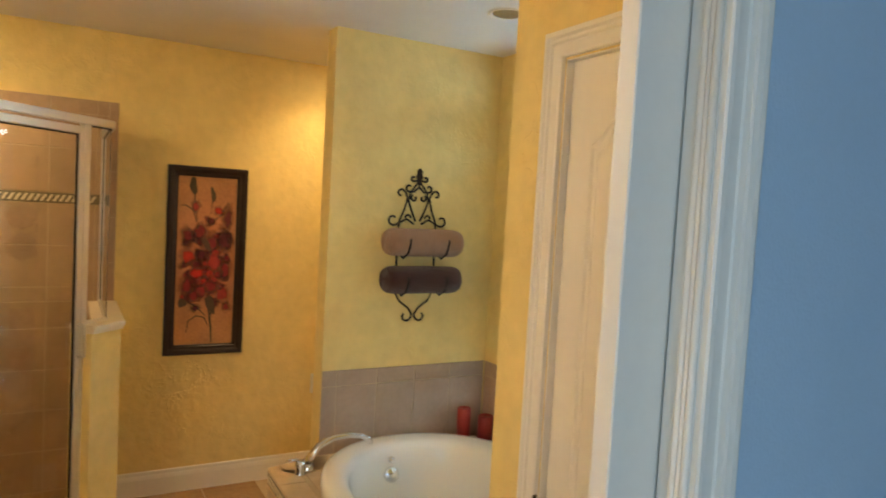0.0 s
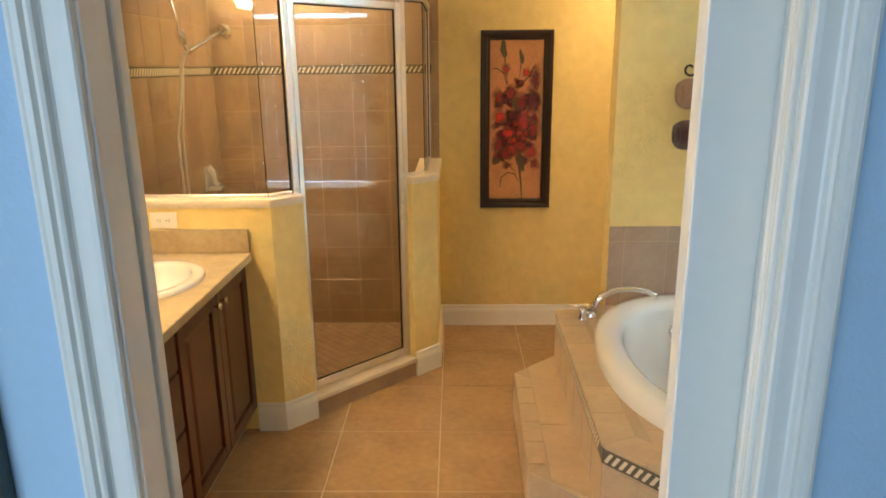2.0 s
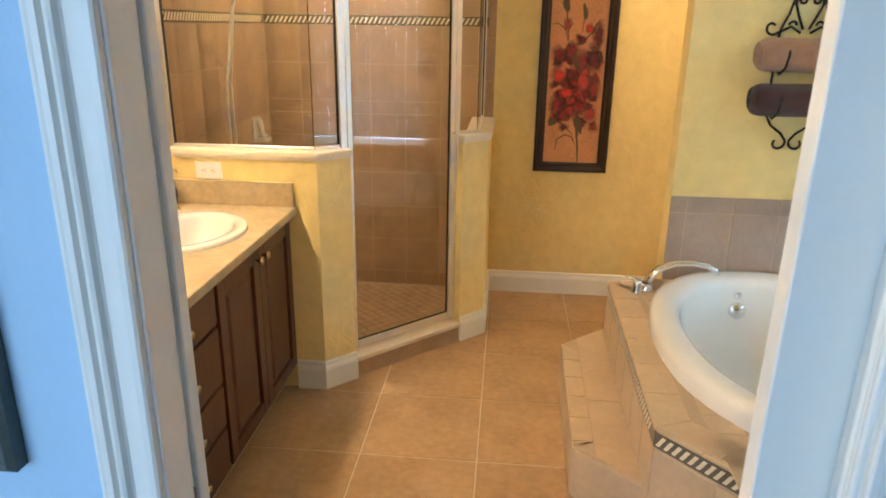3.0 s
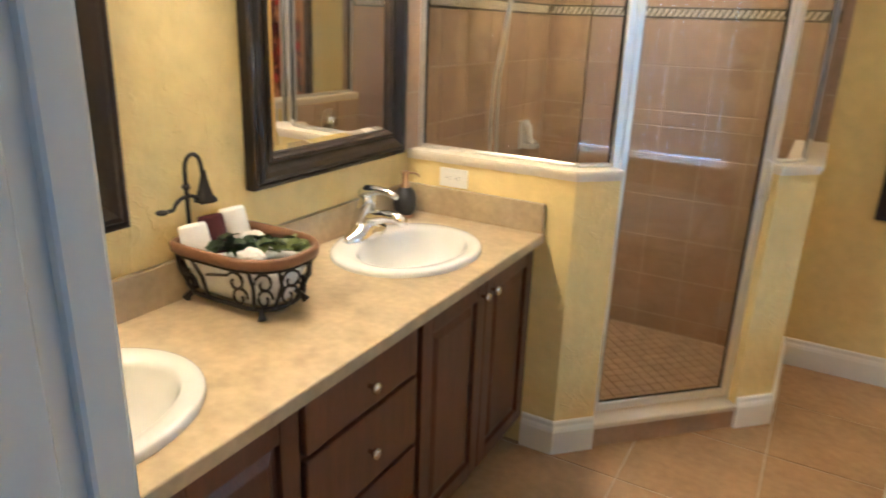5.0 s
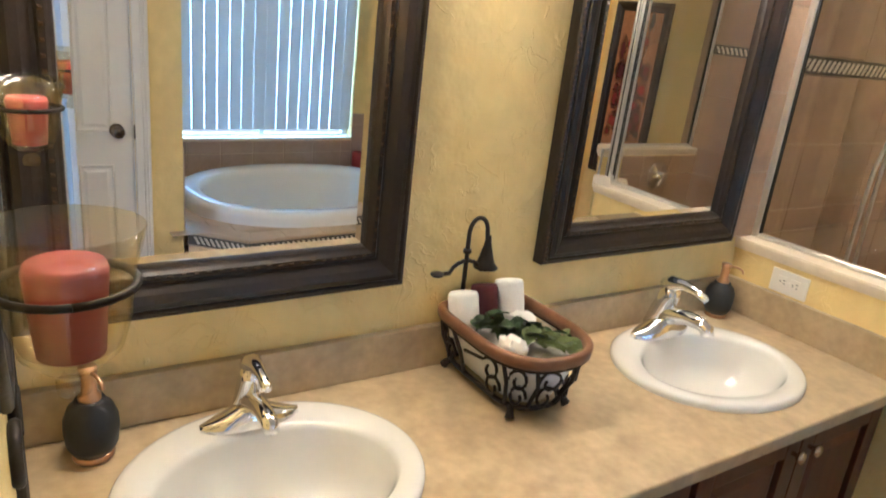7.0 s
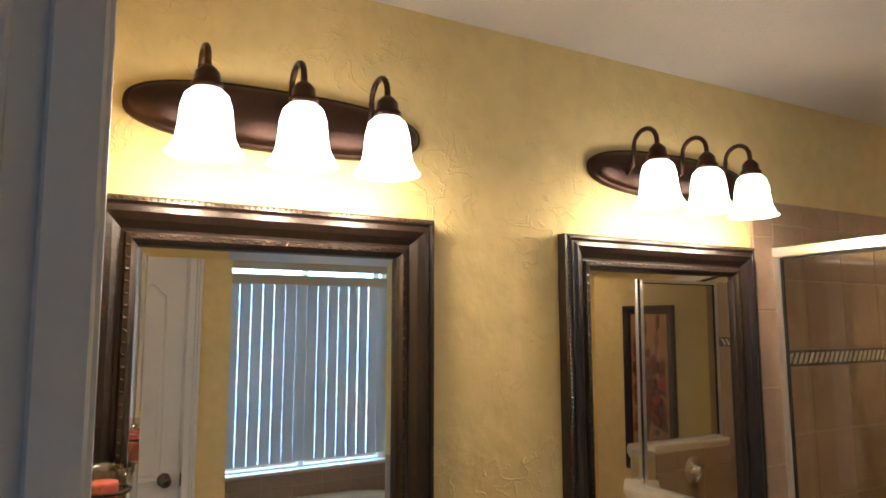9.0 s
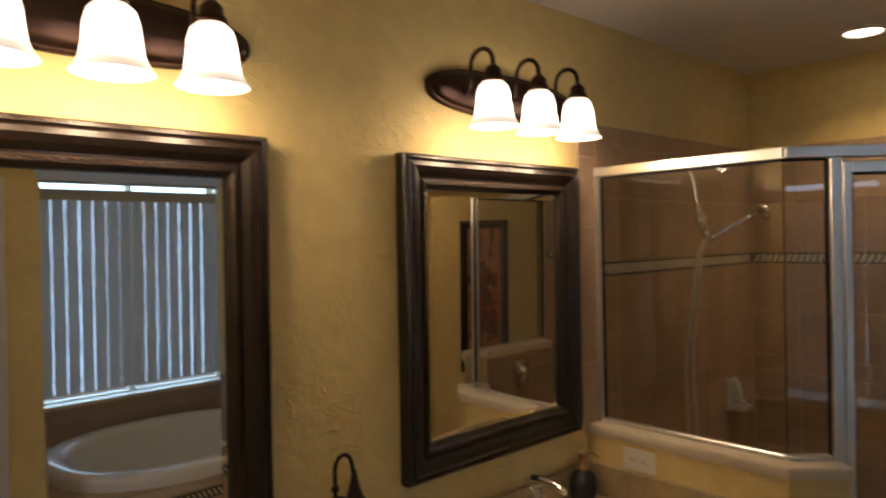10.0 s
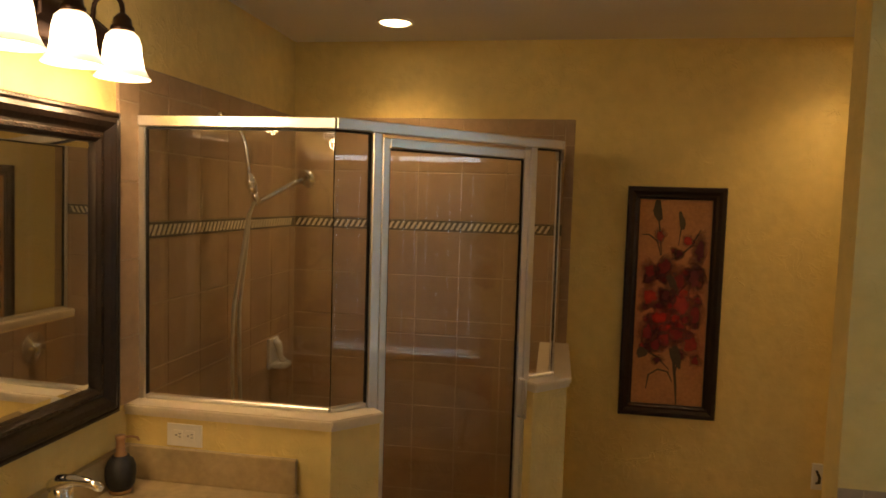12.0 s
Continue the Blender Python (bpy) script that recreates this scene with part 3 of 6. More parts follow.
for dy in (-0.035, 0.03):
    pts = [(0.145, fit_y + 0.012, 1.71)]
    for k in range(1, 15):
        f = k / 14
        pts.append((0.13 - 0.05 * min(1, f * 2), fit_y + 0.012 + dy * (1 - (1 - f) ** 2) + 0.006 * math.sin(7 * f), 1.71 - 0.80 * f))
    part("hose", tube(B(), pts, 0.007, 8), ALU, sh, "ribbed metal hose")
valve = empty("shower_valve", "round chrome shower valve with a lever on the tiled knee wall", "shower valve")
vx, vy, vz = 1.350 - TK - 0.010, 1.02, 0.945
part("valve_plate", lathe(B(), [(0, 0), (0.078, 0), (0.074, 0.007), (0.03, 0.012), (0.028, 0.045), (0.02, 0.055), (0, 0.056)], 32, pose(vx, vy, vz, 0, -90, 0)), CHROME, valve)
part("valve_lever", tube(B(), [(vx - 0.05, vy, vz), (vx - 0.06, vy - 0.03, vz - 0.02), (vx - 0.065, vy - 0.06, vz - 0.04)], 0.009, 10, [1.3, 1, 0.8]), CHROME, valve)

dish = empty("soap_dish", "white ceramic soap dish fixed in the shower corner", "soap dish")
dy0 = 1.005
part("back_plate", bbox(B(), 0.010, 0.026, dy0, dy0 + 0.11, 0.945, 1.085, 0.006, 2), PORC, dish)
part("tray", prism(B(), [(0.026, dy0 + 0.006), (0.075, dy0 + 0.010), (0.098, dy0 + 0.03), (0.098, dy0 + 0.08), (0.075, dy0 + 0.10), (0.026, dy0 + 0.104)], 0.950, 0.975, 0.006), PORC, dish)
part("grip", tube(B(), [(0.022, dy0 + 0.055, 1.072), (0.045, dy0 + 0.055, 1.05), (0.052, dy0 + 0.055, 1.0), (0.075, dy0 + 0.055, 0.972)], 0.014, 10, [1.6, 1.3, 1.0, 1.4]), PORC, dish)

# ---- tub, deck and step ----
DP = [(W1, -1.118), (1.925, -0.885), (1.948, 0.335), (2.195, TY), (W2, TY), (W2, AY), (W1, AY)]
TC = Vector((2.562, -0.335))
TA, TB = 0.537, 0.710


def oval(k, a, b, z, p=2.25):
    c, s = math.cos(k), math.sin(k)
    return (TC.x + a * math.copysign(abs(c) ** (2 / p), c), TC.y + b * math.copysign(abs(s) ** (2 / p), s), z)


deck = empty("tub_deck", "tan tiled tub deck with a rope mosaic border", "tub deck", kind="structure")
bm = B()
NB = 48
inner = [oval(2 * math.pi * i / NB, TA - 0.05, TB - 0.05, 0) for i in range(NB)]
# top as a ring round the tub, the sides down to the floor
def ray_out(i):
    k = 2 * math.pi * i / NB
    d = (Vector(oval(k, TA, TB, 0)[:2]) - TC).normalized()
    best = None
    for a, b in zip(DP, DP[1:] + DP[:1]):
        a, b = Vector(a), Vector(b)
        e = b - a
        den = d.x * e.y - d.y * e.x
        if abs(den) < 1e-9:
            continue
        w = a - TC
        t = (w.x * e.y - w.y * e.x) / den
        s = (w.x * d.y - w.y * d.x) / den
        if t > 0 and -1e-6 <= s <= 1 + 1e-6 and (best is None or t < best):
            best = t
    return TC + d * best


DT = DECK - 0.003
vi = [bm.verts.new((p[0], p[1], DT)) for p in inner]
vo = [bm.verts.new((*ray_out(i), DT)) for i in range(NB)]
for i in range(NB):
    bm.faces.new((vi[i], vo[i], vo[(i + 1) % NB], vi[(i + 1) % NB]))
for a, b in zip(DP[:4], DP[1:4]):
    q = [bm.verts.new((*a, 0)), bm.verts.new((*b, 0)), bm.verts.new((*b, DT)), bm.verts.new((*a, DT))]
    bm.faces.new(q)
bmesh.ops.recalc_face_normals(bm, faces=bm.faces)
part("deck_bed", bm, GROUT, deck, "pale grout bed")

tub = empty("bathtub", "oval white acrylic drop-in bathtub", "bathtub")
RZ = DECK + 0.078
prof = [(0.0, DECK - 0.002), (-0.003, DECK + 0.045), (0.003, RZ - 0.014), (0.016, RZ - 0.002), (0.040, RZ), (0.085, RZ - 0.004), (0.104, RZ - 0.014), (0.116, RZ - 0.045),
        (0.135, 0.36), (0.165, 0.22), (0.21, 0.12), (0.29, 0.085), (0.44, 0.08)]
bm = B()
rings = [[bm.verts.new(oval(2 * math.pi * i / 64, TA - o, TB - o * 1.1, z)) for i in range(64)] for o, z in prof]
for r0, r1 in zip(rings, rings[1:]):
    for i in range(64):
        f = bm.faces.new((r0[i], r0[(i + 1) % 64], r1[(i + 1) % 64], r1[i]))
        f.smooth = True
bm.faces.new(rings[-1])
bmesh.ops.recalc_face_normals(bm, faces=bm.faces)
part("tub_shell", bm, ACRYL, tub)
om = Matrix.Translation((2.50, TC.y + TB - 0.163, 0.395)) @ Matrix.Rotation(radians(78), 4, "X")
part("overflow_plate", lathe(B(), [(0, 0.012), (0.030, 0.010), (0.037, 0.003), (0.037, -0.01), (0, -0.01)], 24, om), CHROME, tub, "round chrome overflow plate")
om2 = Matrix.Translation((2.50, TC.y + TB - 0.148, 0.462)) @ Matrix.Rotation(radians(60), 4, "X")
part("overflow_lever", lathe(B(), [(0, 0.010), (0.014, 0.008), (0.017, 0.0), (0, -0.004)], 16, om2), CHROME, tub)
tf = empty("tub_faucet", "arched chrome tub spout with a lever handle", "faucet")
sb = Vector((2.100, 0.262, DECK))
part("spout_base", lathe(B(), [(0.032, 0), (0.030, 0.012), (0.024, 0.03), (0.022, 0.03)], 20, Matrix.Translation(sb)), CHROME, tf)
pts = [sb + Vector((0, 0, 0.0)), sb + Vector((0.01, 0.0, 0.05)), sb + Vector((0.05, 0.005, 0.10)), sb + Vector((0.12, 0.01, 0.128)), sb + Vector((0.20, 0.015, 0.132)),
       sb + Vector((0.27, 0.02, 0.118)), sb + Vector((0.305, 0.022, 0.098)), sb + Vector((0.315, 0.023, 0.078))]
part("spout", tube(B(), pts, 0.017, 16, [1.3, 1.2, 1.0, 0.9, 0.9, 0.85, 0.85, 0.8]), CHROME, tf)
hb = Vector((2.050, 0.215, DECK))
part("handle_base", lathe(B(), [(0.026, 0), (0.026, 0.008), (0.020, 0.02), (0.024, 0.042), (0.020, 0.058), (0.008, 0.066), (0, 0.067)], 20, Matrix.Translation(hb)), CHROME, tf)
part("lever", tube(B(), [hb + Vector((0, 0, 0.058)), hb + Vector((-0.025, 0.006, 0.068)), hb + Vector((-0.06, 0.012, 0.066))], 0.006, 10, [1.2, 1, 0.9]), CHROME, tf)
step = empty("tub_step", "low tan tiled step before the tub deck", "step")
SP = [(1.936, -0.835), (1.717, -0.640), (1.733, 0.18), (1.947, 0.375)]
SZ = 0.2
part("step_bed", prism(B(), SP, 0, SZ - 0.002), GROUT, step, "pale grout bed")

# ---- vanity ----
VY0, VY1 = E1 + 0.002, -0.003
CZ = 0.86
SINKS = ((0.270, -1.563), (0.272, -0.430))
SA, SB = 0.225, 0.262
top = empty("vanity_worktop", "tan mottled laminate worktop with backsplashes", "worktop")
bm = B()
# slab with two oval holes: a grid of quads between the holes' rings and the outline
def slab_with_holes(bm, x0, x1, y0, y1, z, holes):
    cuts = [y0] + [(holes[i][1] + holes[i + 1][1]) / 2 for i in range(len(holes) - 1)] + [y1]
    for (cx_, cy_), a, b in zip(holes, cuts, cuts[1:]):
        n_ = 48
        ring, out_ = [], []
        for i in range(n_):
            k = 2 * math.pi * i / n_
            dx, dy = math.cos(k), math.sin(k)
            ring.append(bm.verts.new((cx_ + (SA - 0.02) * dx, cy_ + (SB - 0.02) * dy, z)))
            t = min(((x1 - cx_) / dx if dx > 1e-6 else 1e9), ((x0 - cx_) / dx if dx < -1e-6 else 1e9),
                    ((b - cy_) / dy if dy > 1e-6 else 1e9), ((a - cy_) / dy if dy < -1e-6 else 1e9))
            out_.append(bm.verts.new((cx_ + t * dx, cy_ + t * dy, z)))
        corners = [bm.verts.new((x, y, z)) for x, y in ((x0, a), (x1, a), (x1, b), (x0, b))]
        for i in range(n_):
            j = (i + 1) % n_
            bm.faces.new((ring[i], out_[i], out_[j], ring[j]))
            p, q = out_[i].co, out_[j].co
            if abs(p.x - q.x) > 1e-5 and abs(p.y - q.y) > 1e-5:
                c = min(corners, key=lambda v: (v.co - p).length + (v.co - q).length)
                bm.faces.new((out_[i], c, out_[j]))
    bmesh.ops.remove_doubles(bm, verts=bm.verts, dist=1e-5)
    bmesh.ops.recalc_face_normals(bm, faces=bm.faces)


slab_with_holes(bm, 0.002, 0.556, VY0, VY1, CZ, SINKS)
for f in bm.faces:
    if f.normal.z < 0:
        f.normal_flip()
part("top_sheet", bm, COUNTER, top)
bm = bbox(B(), 0.538, 0.566, VY0, VY1, CZ - 0.036, CZ - 0.0005, 0.006, 3)
part("front_edge", bm, COUNTER, top)
part("backsplash", bbox(B(), 0.002, 0.022, VY0, VY1, CZ + 0.0005, CZ + 0.104, 0.003, 2), COUNTER, top)
part("side_splash", bbox(B(), 0.0225, 0.560, VY1 - 0.020, VY1, CZ + 0.0005, CZ + 0.104, 0.003, 2), COUNTER, top)


def raised_front(bm, y0, y1, z0, z1, x, panel):
    """A cabinet front; panel: with a raised field set in a frame."""
    if not panel:
        bbox(bm, x, x + 0.019, y0, y1, z0, z1, 0.005, 2)
        return
    w = 0.055
    for a, b, c, d in ((y0, y0 + w, z0, z1), (y1 - w, y1, z0, z1), (y0 + w, y1 - w, z0, z0 + w), (y0 + w, y1 - w, z1 - w, z1)):
        bbox(bm, x, x + 0.019, a, b, c, d, 0.003, 2)
    spec = [(w - 0.001, x + 0.004), (w + 0.012, x + 0.006), (w + 0.03, x + 0.016), (w + 0.034, x + 0.017)]
    rings = [[bm.verts.new((xx, p, q)) for p, q in ((y0 + i, z0 + i), (y1 - i, z0 + i), (y1 - i, z1 - i), (y0 + i, z1 - i))] for i, xx in spec]
    fs = []
    for r0, r1 in zip(rings, rings[1:]):
        for k in range(4):
            fs.append(bm.faces.new((r0[k], r0[(k + 1) % 4], r1[(k + 1) % 4], r1[k])))
    fs.append(bm.faces.new(rings[-1]))
    bmesh.ops.recalc_face_normals(bm, faces=fs)


CKNOB = mat("satin_nickel", (0.66, 0.60, 0.52), 0.25, metal=1, var=0.05, bump=0)


def knob(parent, y, z, x):
    part("knob", lathe(B(), [(0.006, 0), (0.005, 0.012), (0.012, 0.018), (0.016, 0.024), (0.013, 0.030), (0, 0.032)], 18, pose(x, y, z, 0, 90, 0)), CKNOB, parent, "satin nickel knob")


FX = 0.515
def cabinet(name, y0, y1, doors, drawers, lab):
    cab = empty(name, lab, "cabinet", group="vanity cabinets")
    bm = B()
    bbox(bm, 0.01, FX, y0 + 0.001, y0 + 0.018, 0.10, CZ - 0.037)
    bbox(bm, 0.01, FX, y1 - 0.018, y1 - 0.001, 0.10, CZ - 0.037)
    bbox(bm, 0.01, FX, y0 + 0.018, y1 - 0.018, 0.10, 0.118)
    bbox(bm, 0.002, 0.01, y0 + 0.001, y1 - 0.001, 0.10, CZ - 0.037)
    part("carcass", bm, DARKWOOD, cab)
    part("face_frame", bbox(B(), FX - 0.018, FX - 0.0005, y0 + 0.018, y1 - 0.018, 0.118, CZ - 0.037), DARKWOOD, cab)
    part("toe_kick", bbox(B(), 0.01, FX - 0.06, y0 + 0.001, y1 - 0.001, 0.0, 0.10), DARKWOOD, cab)
    if doors:
        mid = (y0 + y1) / 2
        for a, b, ky in ((y0 + 0.012, mid - 0.002, mid - 0.034), (mid + 0.002, y1 - 0.012, mid + 0.034)):
            bm = B()
            raised_front(bm, a, b, 0.125, CZ - 0.055, FX + 0.001, True)
            d = part("cabinet_door", bm, DARKWOOD, cab)
            knob(d, ky, 0.762, FX + 0.019)
    for z0, z1 in drawers:
        bm = B()
        raised_front(bm, y0 + 0.010, y1 - 0.010, z0, z1, FX + 0.001, False)
        d = part("drawer", bm, DARKWOOD, cab)
        knob(d, (y0 + y1) / 2, (z0 + z1) / 2, FX + 0.019)
    return cab


CA, CB = -1.232, -0.775
cabinet("vanity_cabinet", VY0, CA, True, [], "dark reddish wooden vanity cabinet with two panel doors")
cabinet("drawer_cabinet", CA, CB, False, [(0.672, 0.803), (0.46, 0.66), (0.30, 0.448), (0.125, 0.288)], "dark reddish wooden drawer cabinet between the sinks")
cabinet("vanity_cabinet", CB, VY1, True, [], "dark reddish wooden vanity cabinet beside the knee wall")

DRAIN = mat("drain_metal", (0.35, 0.33, 0.30), 0.3, metal=1, var=0.1)
sink_prof = [(0.0, 0.0), (0.0, 0.008), (0.004, 0.014), (0.012, 0.0175), (0.028, 0.018), (0.044, 0.0165), (0.050, 0.012), (0.054, 0.003), (0.064, -0.025), (0.082, -0.06),
             (0.11, -0.088), (0.15, -0.104), (0.19, -0.110), (0.21, -0.111)]


def sink():
    s = empty("sink", "oval white porcelain drop-in sink in the tan worktop", "sink", group="vanity sinks")
    bm = B()
    rings = []
    for o, z in sink_prof:
        back = 0.055 if o > 0.03 else 0.055 * o / 0.03          # wider ledge behind, for the faucet
        ax, ay = SA - o, SB - o * 1.08
        ring = []
        for i in range(56):
            k = 2 * math.pi * i / 56
            ring.append(bm.verts.new((max(ax, 0.012) * math.cos(k) * (1 - 0.12 * (o > 0.04)) + 0.022 * min(1, o / 0.05), max(ay, 0.012) * math.sin(k), z)))
        rings.append(ring)
    for r0, r1 in zip(rings, rings[1:]):
        for i in range(56):
            f = bm.faces.new((r0[i], r0[(i + 1) % 56], r1[(i + 1) % 56], r1[i]))
            f.smooth = True
    bmesh.ops.recalc_face_normals(bm, faces=bm.faces)
    part("basin", bm, PORC, s)
    part("drain", lathe(B(), [(0.034, -0.110), (0.032, -0.105), (0.023, -0.106), (0.019, -0.109), (0.017, -0.103), (0, -0.101)], 24, Matrix.Translation((0.02, 0, 0))), DRAIN, s, "grey metal drain")
    return s


def faucet():
    f = empty("faucet", "chrome single-lever faucet on the sink ledge", "faucet", group="vanity faucets")
    bm = B()
    rows = []
    for i in range(17):
        q = -1 + i / 8                                   # along the plate
        half = 0.006 + 0.021 * (1 - abs(q) ** 3)
        top_z = 0.010 + 0.034 * (1 - abs(q)) ** 1.3
        rows.append([bm.verts.new((half * math.cos(a), 0.078 * q, max(0.0, top_z * math.sin(a)))) for a in [math.pi * j / 10 for j in range(11)]])
    for r0, r1 in zip(rows, rows[1:]):
        for j in range(10):
            bm.faces.new((r0[j], r0[j + 1], r1[j + 1], r1[j])).smooth = True
    bm.faces.new(rows[0])
    bm.faces.new(rows[-1])
    bmesh.ops.recalc_face_normals(bm, faces=bm.faces)
    part("base_plate", bm, CHROME, f)
    part("body", tube(B(), [(-0.012, 0, 0.012), (-0.006, 0, 0.040), (0.000, 0, 0.064), (0.006, 0, 0.084), (0.009, 0, 0.095), (0.011, 0, 0.102)], 0.0225, 20, [1.15, 1.05, 0.92, 0.88, 0.75, 0.35]), CHROME, f)
    part("spout", tube(B(), [(-0.008, 0, 0.030), (0.022, 0, 0.046), (0.056, 0, 0.055), (0.086, 0, 0.056), (0.100, 0, 0.050), (0.104, 0, 0.040)], 0.0140, 14, [1.6, 1.35, 1.05, 0.95, 0.95, 0.85]), CHROME, f)
    part("lever", tube(B(), [(-0.010, 0, 0.096), (0.008, 0, 0.106), (0.034, 0, 0.112), (0.062, 0, 0.110), (0.080, 0, 0.104), (0.086, 0, 0.102)], 0.0085, 12, [1.7, 1.9, 1.2, 0.9, 1.0, 0.6]), CHROME, f)
    return f


s0, f0 = sink(), faucet()
s0.matrix_world = pose(*SINKS[0], CZ)
f0.matrix_world = pose(SINKS[0][0] - 0.160, SINKS[0][1], CZ + 0.0185) @ Matrix.Scale(1.18, 4)
copy_thing(s0, pose(*SINKS[1], CZ))
copy_thing(f0, pose(SINKS[1][0] - 0.160, SINKS[1][1], CZ + 0.0185) @ Matrix.Scale(1.18, 4))

BLACKC = mat("black_matte_ceramic", (0.018, 0.017, 0.017), 0.45, var=0.3, fine=90, bump=0.05)
COPPER = mat("copper_metal", (0.55, 0.33, 0.20), 0.28, metal=1, var=0.08, bump=0)


def dispenser():
    d = empty("soap_dispenser", "black ceramic soap dispenser with a copper pump", "soap dispenser", group="soap dispensers")
    part("bottle", lathe(B(), [(0, 0.012), (0.031, 0.012), (0.040, 0.028), (0.0435, 0.055), (0.0425, 0.078), (0.035, 0.098), (0.025, 0.106), (0.024, 0.112), (0, 0.112)], 28), BLACKC, d)
    part("base_ring", lathe(B(), [(0, 0), (0.031, 0), (0.033, 0.004), (0.032, 0.012), (0, 0.012)], 28), COPPER, d, "copper base ring")
    part("collar", lathe(B(), [(0.018, 0.112), (0.018, 0.120), (0.0125, 0.125), (0.0125, 0.158), (0.0145, 0.160), (0.0145, 0.172), (0, 0.173)], 20), COPPER, d, "copper pump")
    part("nozzle", tube(B(), [(0.005, 0, 0.165), (0.03, 0, 0.166), (0.046, 0, 0.160), (0.050, 0, 0.150)], 0.0035, 8), COPPER, d, "copper nozzle")
    return d


d0_ = dispenser()
d0_.matrix_world = pose(0.086, -1.825, CZ + 0.0005, 0, 0, 20) @ Matrix.Scale(1.0, 4)
copy_thing(d0_, pose(0.060, -0.115, CZ + 0.0005, 0, 0, 35) @ Matrix.Scale(0.98, 4))

# outlet plate on the knee wall
ot = empty("wall_outlet", "white double outlet plate on the yellow knee wall", "outlet")
ox, oz = 0.197, 1.003
part("plate", bbox(B(), ox - 0.0575, ox + 0.0575, -0.006, 0, oz - 0.035, oz + 0.035, 0.003, 2), WHITE, ot)
for dx in (-0.0195, 0.0195):
    soc = part("socket", bbox(B(), ox + dx - 0.0145, ox + dx + 0.0145, -0.0075, -0.006, oz - 0.0165, oz + 0.0165, 0.0007), WHITE, ot)
    bm = B()
    for a, b in ((-0.005, 0.006), (0.005, 0.006)):
        bbox(bm, ox + dx + b - 0.0035, ox + dx + b + 0.0035, -0.0079, -0.0075, oz + a - 0.001, oz + a + 0.001)
    lathe(bm, [(0, 0.0004), (0.0025, 0.0004), (0.0025, 0), (0, 0)], 10, pose(ox + dx - 0.006, -0.0075, oz, 90, 0, 0))
    part("slots", bm, BLACKSEAL, soc, "dark outlet slots")
part("screw", lathe(B(), [(0, 0.001), (0.003, 0.001), (0.003, 0), (0, 0)], 10, pose(ox, -0.006, oz, 90, 0, 0)), ALU, ot)


# ---- framed mirrors ----
FPROF = [(i * 0.92, d) for i, d in ((0, 0), (0, 0.030), (0.004, 0.036), (0.012, 0.038), (0.018, 0.034), (0.022, 0.040), (0.034, 0.043), (0.050, 0.036), (0.066, 0.024), (0.072, 0.024),
         (0.076, 0.029), (0.086, 0.030), (0.092, 0.024), (0.098, 0.020), (0.100, 0.012), (0.100, 0))]


def mitred(bm, y0, y1, z0, z1, prof, x=0.0):
    rings = []
    for sy, sz in ((1, 1), (-1, 1), (-1, -1), (1, -1)):
        yy, zz = (y0, z0, )[0] if sy > 0 else y1, z0 if sz > 0 else z1
        rings.append([bm.verts.new((x + d, yy + sy * i, zz + sz * i)) for i, d in prof])
    for k in range(4):
        r0, r1 = rings[k], rings[(k + 1) % 4]
        for i in range(len(prof) - 1):
            bm.faces.new((r0[i], r0[i + 1], r1[i + 1], r1[i]))
    bmesh.ops.recalc_face_normals(bm, faces=bm.faces)
    return bm


def bead_row(y0, y1, z0, z1, inset, d, pitch, r, leaf=False):
    """Small carved beads round a frame, one mesh."""
    vs, fs = [], []
    def bead(y, z, along):
        b0 = len(vs)
        ry, rz = (r * 1.5, r) if along == "y" else (r, r * 1.5)
        if not leaf:
            ry, rz = (pitch * 0.33, r) if along == "y" else (r, pitch * 0.33)
        vs.extend([(d, y - ry, z - rz), (d, y + ry, z - rz), (d, y + ry, z + rz), (d, y - ry, z + rz), (d + r * 0.8, y - ry * 0.3, z), (d + r * 0.8, y + ry * 0.3, z)])
        for f in ((0, 1, 5, 4), (1, 2, 5), (2, 3, 4, 5), (3, 0, 4)):
            fs.append([b0 + k for k in f])
    ya, yb, za, zb = y0 + inset, y1 - inset, z0 + inset, z1 - inset
    for k in range(int((yb - ya) / pitch)):
        for z in (za, zb):
            bead(ya + (k + 0.5) * pitch, z + (rng.uniform(-1, 1) * r * 0.4 if leaf else 0), "y")
    for k in range(int((zb - za) / pitch)):
        for y in (ya, yb):
            bead(y, za + (k + 0.5) * pitch, "z")
    bm = B()
    bv = [bm.verts.new(v) for v in vs]
    for f in fs:
        bm.faces.new([bv[k] for k in f])
    bmesh.ops.recalc_face_normals(bm, faces=bm.faces)
    return bm


